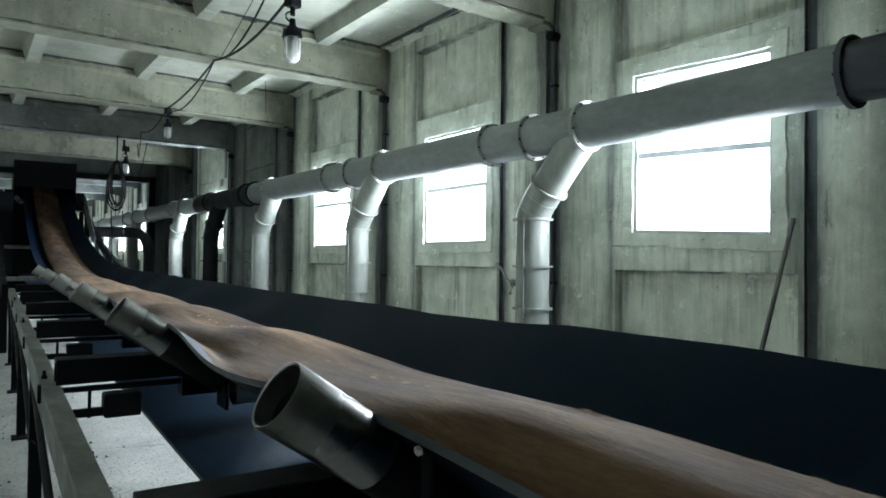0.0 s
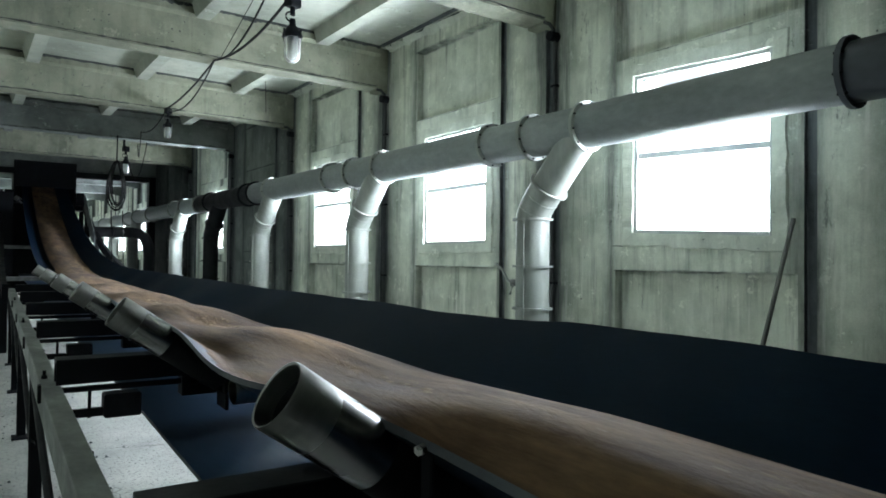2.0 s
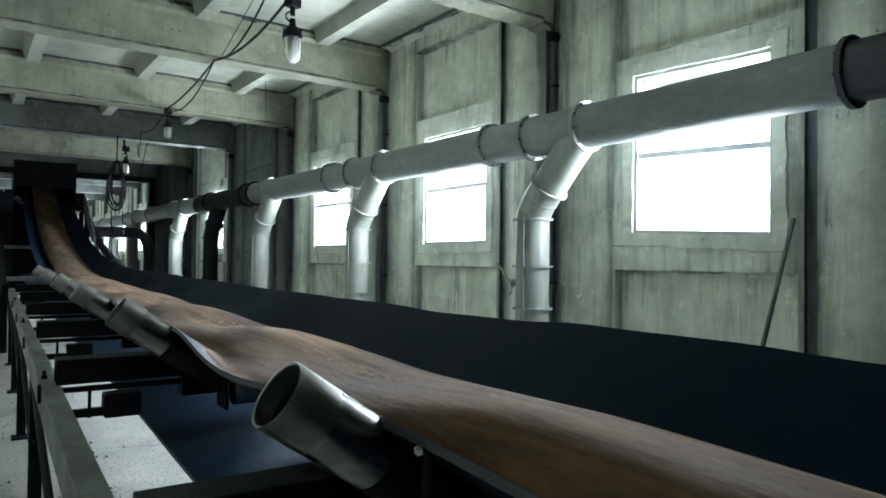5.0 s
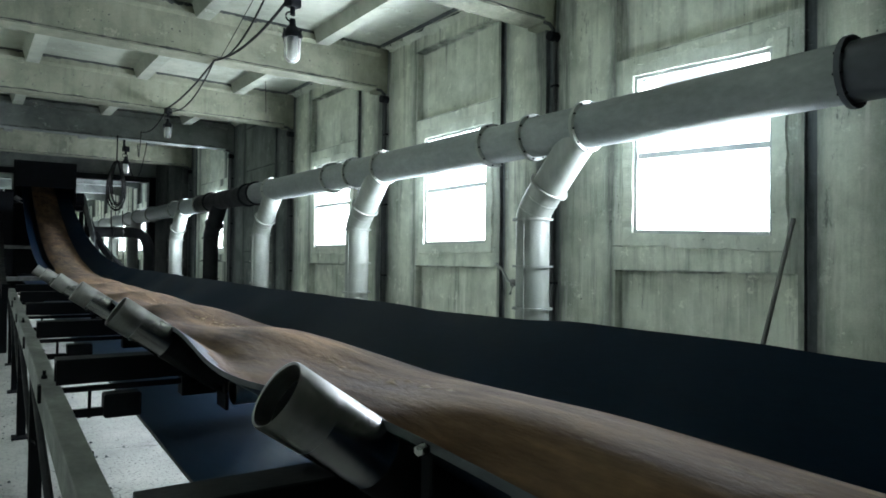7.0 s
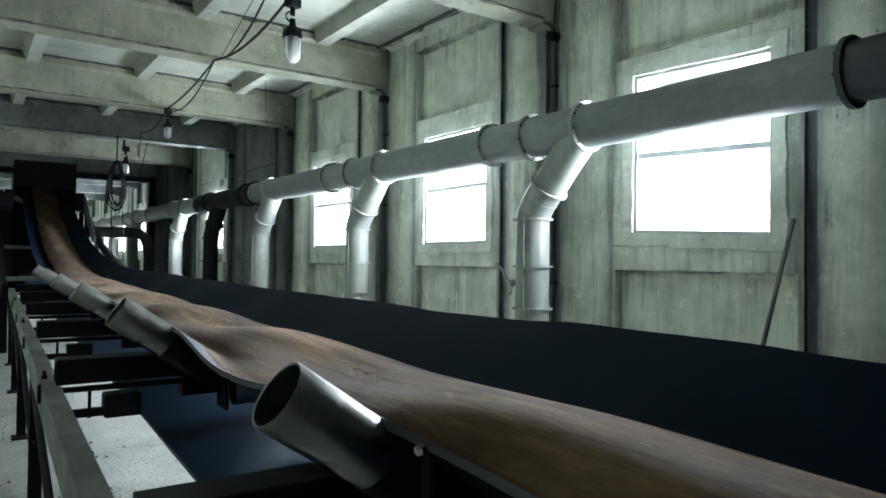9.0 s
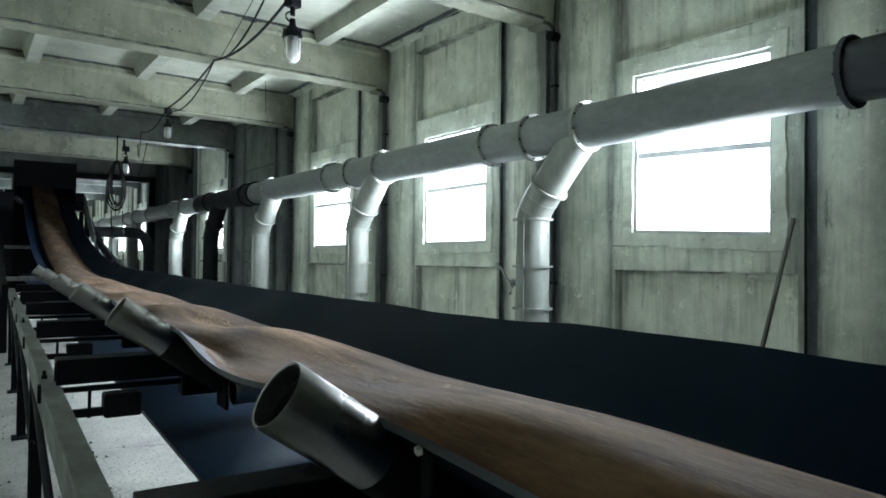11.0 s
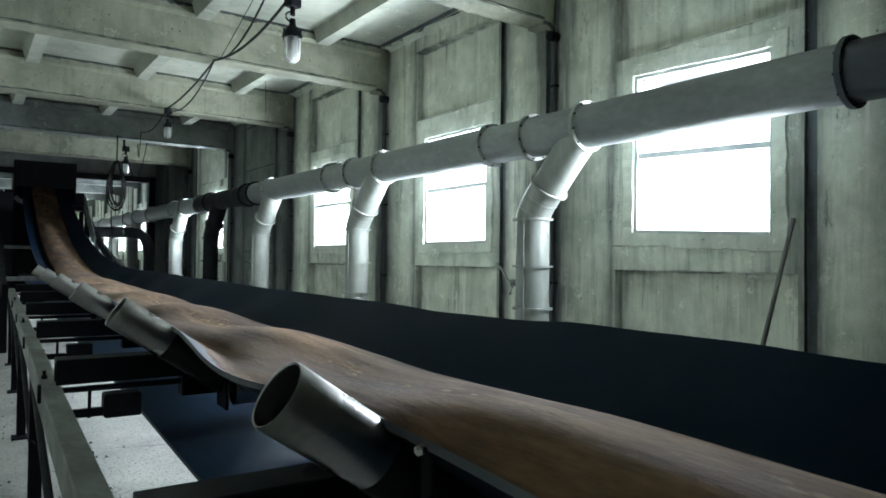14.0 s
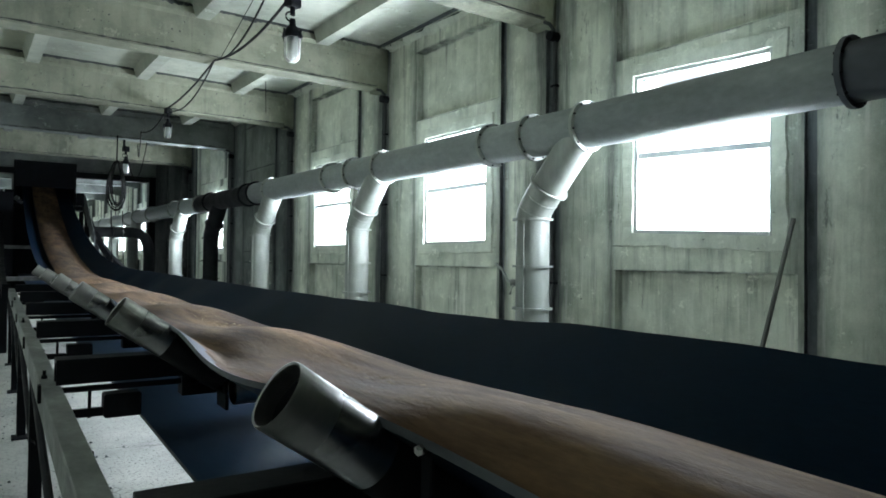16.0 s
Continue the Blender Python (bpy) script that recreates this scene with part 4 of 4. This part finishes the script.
# ---------------------------------------------------------------- lamps
def pendant(at, scale=1.0):
    """Explosion-proof lamp: hook, cast cap with lugs, glass jar."""
    lamp = thing("pendant_lamp", Matrix.Translation(at) @ Matrix.Diagonal((scale, scale, scale, 1)), "industrial pendant lamp with a black cap and clear glass jar, unlit", "lamp", "pendant lamps")
    bm = bmesh.new()
    box(bm, (-0.055, -0.045, 0.30), (0.055, 0.045, 0.40), 0.01, Matrix.Rotation(radians(20), 4, "Z"))
    rod(bm, (0, 0, 0.24), (0, 0, 0.30), 0.02, 10)
    part("junction_box", bm, BLACK, lamp)
    bm = bmesh.new()
    sweep(bm, [(0.035 * math.cos(a) - 0.02, 0, 0.225 + 0.035 * math.sin(a)) for a in [0.3 + 0.45 * i for i in range(11)]], 0.007, 8)
    part("hook", bm, BLACK, lamp)
    bm = bmesh.new()
    lathe(bm, [(0.001, 0.215), (0.022, 0.21), (0.025, 0.165), (0.045, 0.14), (0.07, 0.105), (0.078, 0.085), (0.078, 0.065), (0.04, 0.06), (0.001, 0.06)], None, 24)
    for i in range(4):
        a = math.tau * i / 4 + 0.4
        rod(bm, (0.086 * math.cos(a), 0.086 * math.sin(a), 0.05), (0.086 * math.cos(a), 0.086 * math.sin(a), 0.115), 0.008, 8)
    part("cap", bm, BLACK, lamp, "black cast-iron cap", True)
    bm = bmesh.new()
    lathe(bm, [(0.062, 0.064), (0.064, 0.03), (0.062, -0.06), (0.052, -0.10), (0.03, -0.122), (0.0005, -0.128)], None, 28)
    part("glass_jar", bm, JAR, lamp, "dusty clear glass jar", True).visible_shadow = False
    bm = bmesh.new()
    lathe(bm, [(0.001, 0.058), (0.016, 0.055), (0.016, 0.03), (0.03, 0.0), (0.034, -0.03), (0.025, -0.06), (0.0005, -0.07)], None, 20)
    part("bulb", bm, FRAME, lamp, "milky bulb", True)
    return lamp


pendant((2.02, 4.85, 2.93))
pendant((2.44, 13.68, 2.98))
pendant((2.38, 10.24, 3.135), 0.85)


def cable(pts, r=0.008, label="thin black electric cable hanging from the ceiling", name="cable"):
    bm = bmesh.new()
    sweep(bm, pts, r, 8)
    return tagged(part(name, bm, CABLE, None, "", True), label, "cable", "cables")


HOOK_A, HOOK_B = (2.22, 7.50, 3.492), (2.39, 10.40, 3.492)
cable(hang((1.98, 4.85, 3.28), HOOK_A, 0.10) + hang(HOOK_A, HOOK_B, 0.06)[1:], 0.012)
cable(hang((1.84, 4.62, 3.49), HOOK_A, 0.20) + hang(HOOK_A, HOOK_B, 0.22)[1:], 0.009)
cable(hang((1.80, 4.60, 3.495), (2.26, 7.44, 3.495), 0.01), 0.004)
cable(hang((1.98, 4.85, 3.30), (2.48, 4.62, 3.495), 0.02), 0.010)
cable(hang(HOOK_B, (2.17, 11.0, 3.22), 0.12) + hang((2.17, 11.0, 3.22), (2.60, 13.45, 3.4), 0.30)[1:], 0.008)
cable(hang((2.44, 13.68, 3.36), (2.75, 13.40, 3.45), 0.62), 0.008)
cable([(3.52, 9.4, 4.0), (3.52, 9.4, 3.75), (3.53, 9.4, 3.42)], 0.006)
# straps by which the lamps hang
for x, y, z0 in ((2.44, 13.68, 3.38),):
    bm = bmesh.new()
    rod(bm, (x - 0.03, y, z0), (x - 0.03, y, CEIL_Z + 0.002), 0.022, 8)
    tagged(part("lamp_rod", bm, BLACK, None, "", True), "black steel rod holding a lamp from the ceiling", "rod", "lamp rods")


def hose_coil(at):
    coil = thing("hose_coil", Matrix.Translation(at), "coiled black cable hanging from a hook under a beam", "cable coil")
    rnd = random.Random(3)
    for q in range(7):
        w, h, ox = 0.11 + 0.09 * (q / 6), 0.38 + 0.07 * rnd.random(), 0.05 * (rnd.random() - 0.5)
        pts = []
        for i in range(41):
            a = math.tau * i / 40
            squeeze = 0.55 + 0.45 * (1 - math.sin(a)) / 2
            pts.append((ox + w * squeeze * math.cos(a), 0.022 * q + 0.01 * math.sin(3 * a), -h + h * math.sin(a)))
        part("loop", sweep(bmesh.new(), pts, 0.011, 8), CABLE, coil, "", True)
    for x in (-0.09, 0.10):
        part("cable_tail", sweep(bmesh.new(), hang((x, 0.05, -0.9), (x + 0.04, 0.05, -2.0), 0.0), 0.009, 8), CABLE, coil, "", True)
    part("cable_bight", sweep(bmesh.new(), hang((-0.05, 0.05, -2.0), (0.14, 0.05, -2.0), 0.12), 0.009, 8), CABLE, coil, "", True)
    bm = bmesh.new()
    rod(bm, (0, 0.08, -0.02), (0, 0.08, 0.48), 0.012, 8)
    part("hook", bm, BLACK, coil)
    return coil


hose_coil((2.26, 13.40, 3.06))

# pole leaning on the wall
bm = bmesh.new()
rod(bm, (4.02, 2.43, 0.0), (4.375, 2.226, 1.60), 0.016, 12, 0.014)
tagged(part("wooden_pole", bm, WOOD, None, "", True), "thin grey wooden pole leaning against the wall", "pole")

# spilled grit on the floor beside the conveyor
rnd = random.Random(21)
verts, faces = [], []
for q in range(900):
    c = Vector((rnd.uniform(-0.3, 0.95), rnd.uniform(1.5, 9.0), 0.0))
    if rnd.random() < 0.5:
        c = Vector((0.55 + 0.13 * rnd.gauss(0, 1), 3.6 + 0.25 * rnd.gauss(0, 1), 0.0))
    r = 0.003 + 0.010 * rnd.random() ** 3
    n0 = len(verts)
    for i in range(5):
        a = math.tau * i / 5 + q
        k = 0.7 + 0.6 * rnd.random()
        verts.append(c + Vector((r * k * math.cos(a), r * k * math.sin(a), 0.0005)))
    verts.append(c + Vector((0, 0, r * 1.1)))
    faces += [(n0 + i, n0 + (i + 1) % 5, n0 + 5) for i in range(5)]
tagged(new("floor_grit", mesh_of("floor_grit", verts, faces, [TAR])), "dark spilled grit on the concrete floor", "grit", kind="stuff")

# ---------------------------------------------------------------- ore crumbs that ride on the belt
def streaked_ore():
    m, n, l, p = material("tan_ore_clods")
    geo = n.new("ShaderNodeNewGeometry")
    col = ramp(n, l, geo.outputs["Random Per Island"], [(0.0, (0.17, 0.105, 0.065)), (0.35, (0.31, 0.20, 0.12)), (0.7, (0.41, 0.275, 0.165)), (1.0, (0.52, 0.39, 0.26))])
    grain = noise_node(n, l, 130, 4, 0.7, (1, 1, 1), True)
    col = mix(n, l, col, ramp(n, l, grain, [(0.3, grey(0.7)), (0.65, grey(1.0))]), 0.8, "MULTIPLY")
    l.new(col, p.inputs["Base Color"])
    p.inputs["Roughness"].default_value = 0.95
    return m


CLODS = streaked_ore()


def crumb_mesh(seed):
    """Small crumbs and low flat clods, strewn over a stretch of the bed."""
    rnd = random.Random(seed)
    verts, faces = [], []
    for q in range(170):
        flat = q < 7
        x, y = 0.88 + 0.28 * rnd.random(), 0.4 * rnd.random()
        r = 0.006 + 0.008 * rnd.random() if flat else 0.0015 + 0.003 * rnd.random() ** 2
        u = (x - 0.93) / 0.37
        z = -0.10 * u * u
        base, sides = len(verts), 9 if flat else 5
        a0 = rnd.random() * 6.3
        for i in range(sides):
            a = a0 + math.tau * i / sides
            k = 0.7 + 0.6 * rnd.random()
            verts.append((x + r * k * math.cos(a), y + r * (1.5 if flat else 1.6) * k * math.sin(a), z - 0.003))
        verts.append((x, y, z + (0.003 + 0.002 * rnd.random() if flat else r * 0.8)))
        for i in range(sides):
            faces.append((base + i, base + (i + 1) % sides, base + sides))
    return mesh_of("ore_crumbs", verts, faces, [CLODS], None, True)


CRUMBS = [crumb_mesh(s) for s in range(5)]
trains = []
for i in range(112):
    ob = new("ore_crumbs", CRUMBS[i % 5])
    ob.matrix_basis = CONV @ Matrix.Translation((0, -26.5 + 0.4 * i, 0))
    tagged(ob, "scatter of small ore crumbs riding on the belt", "ore", kind="stuff")
    trains.append((ob, -26.5 + 0.4 * i))


# ---------------------------------------------------------------- what moves
def motions():
    # the belt wanders sideways on its idlers
    drift = [(0.0, 0.0), (0.5, 0.002), (1.0, 0.006), (1.5, 0.009), (2.0, 0.011), (2.5, 0.009), (3.0, 0.009), (3.5, 0.013), (4.0, 0.008), (5.2, 0.009), (6.5, 0.011), (7.0, 0.013),
             (7.5, 0.016), (8.0, 0.011), (9.0, 0.011), (10.2, 0.008), (11.5, 0.005), (12.0, 0.002), (12.5, 0.002), (13.0, 0.006), (13.5, 0.008), (14.0, 0.011), (14.5, 0.009), (15.5, 0.009), (16.0, 0.007)]
    # sliding in the trough turns the belt slightly about a line above it
    pivot = Matrix.Translation((1.04, 0, 0.35))
    for ob in (belt_ob, ore_ob):
        walk(ob, [(t, CONV @ pivot @ Matrix.Rotation(-1.8 * (d - 0.008), 4, "Y") @ pivot.inverted()) for t, d in drift])
    back = [(0.0, 0.0), (1.0, 0.004), (2.0, -0.004), (3.0, -0.008), (4.0, -0.018), (5.2, -0.021), (6.5, -0.025), (7.5, -0.032), (8.5, -0.018), (10.2, -0.01), (11.5, 0.0), (12.5, 0.002), (14.0, -0.006), (15.0, -0.01), (16.0, -0.018)]
    walk(return_ob, [(t, CONV @ Matrix.Translation((d, 0, 0))) for t, d in back])
    # crumbs follow the belt's line and vanish in the hood
    for ob, y0 in trains:
        rows = []
        for i in range(0, 129):
            t = i / 8
            y = min(y0 + SPEED * t, 20.6)
            z0, z1 = smooth_crown(y), smooth_crown(y + 0.4)
            tilt = math.atan((z1 - z0) / 0.4)
            rows.append((t, CONV @ Matrix.Translation((0, y, z0)) @ Matrix.Rotation(tilt, 4, "X")))
        walk(ob, rows)
    # rolls turn with the belt
    for idler in idlers:
        for roll in [c for c in idler.children if c.name.startswith("roll")]:
            rest = roll.matrix_basis.copy()
            rows = [(i / 15, rest @ Matrix.Rotation(-0.5 * math.tau * 0.45 * i, 4, "X")) for i in range(0, 241)]
            walk(roll, rows)


motions()
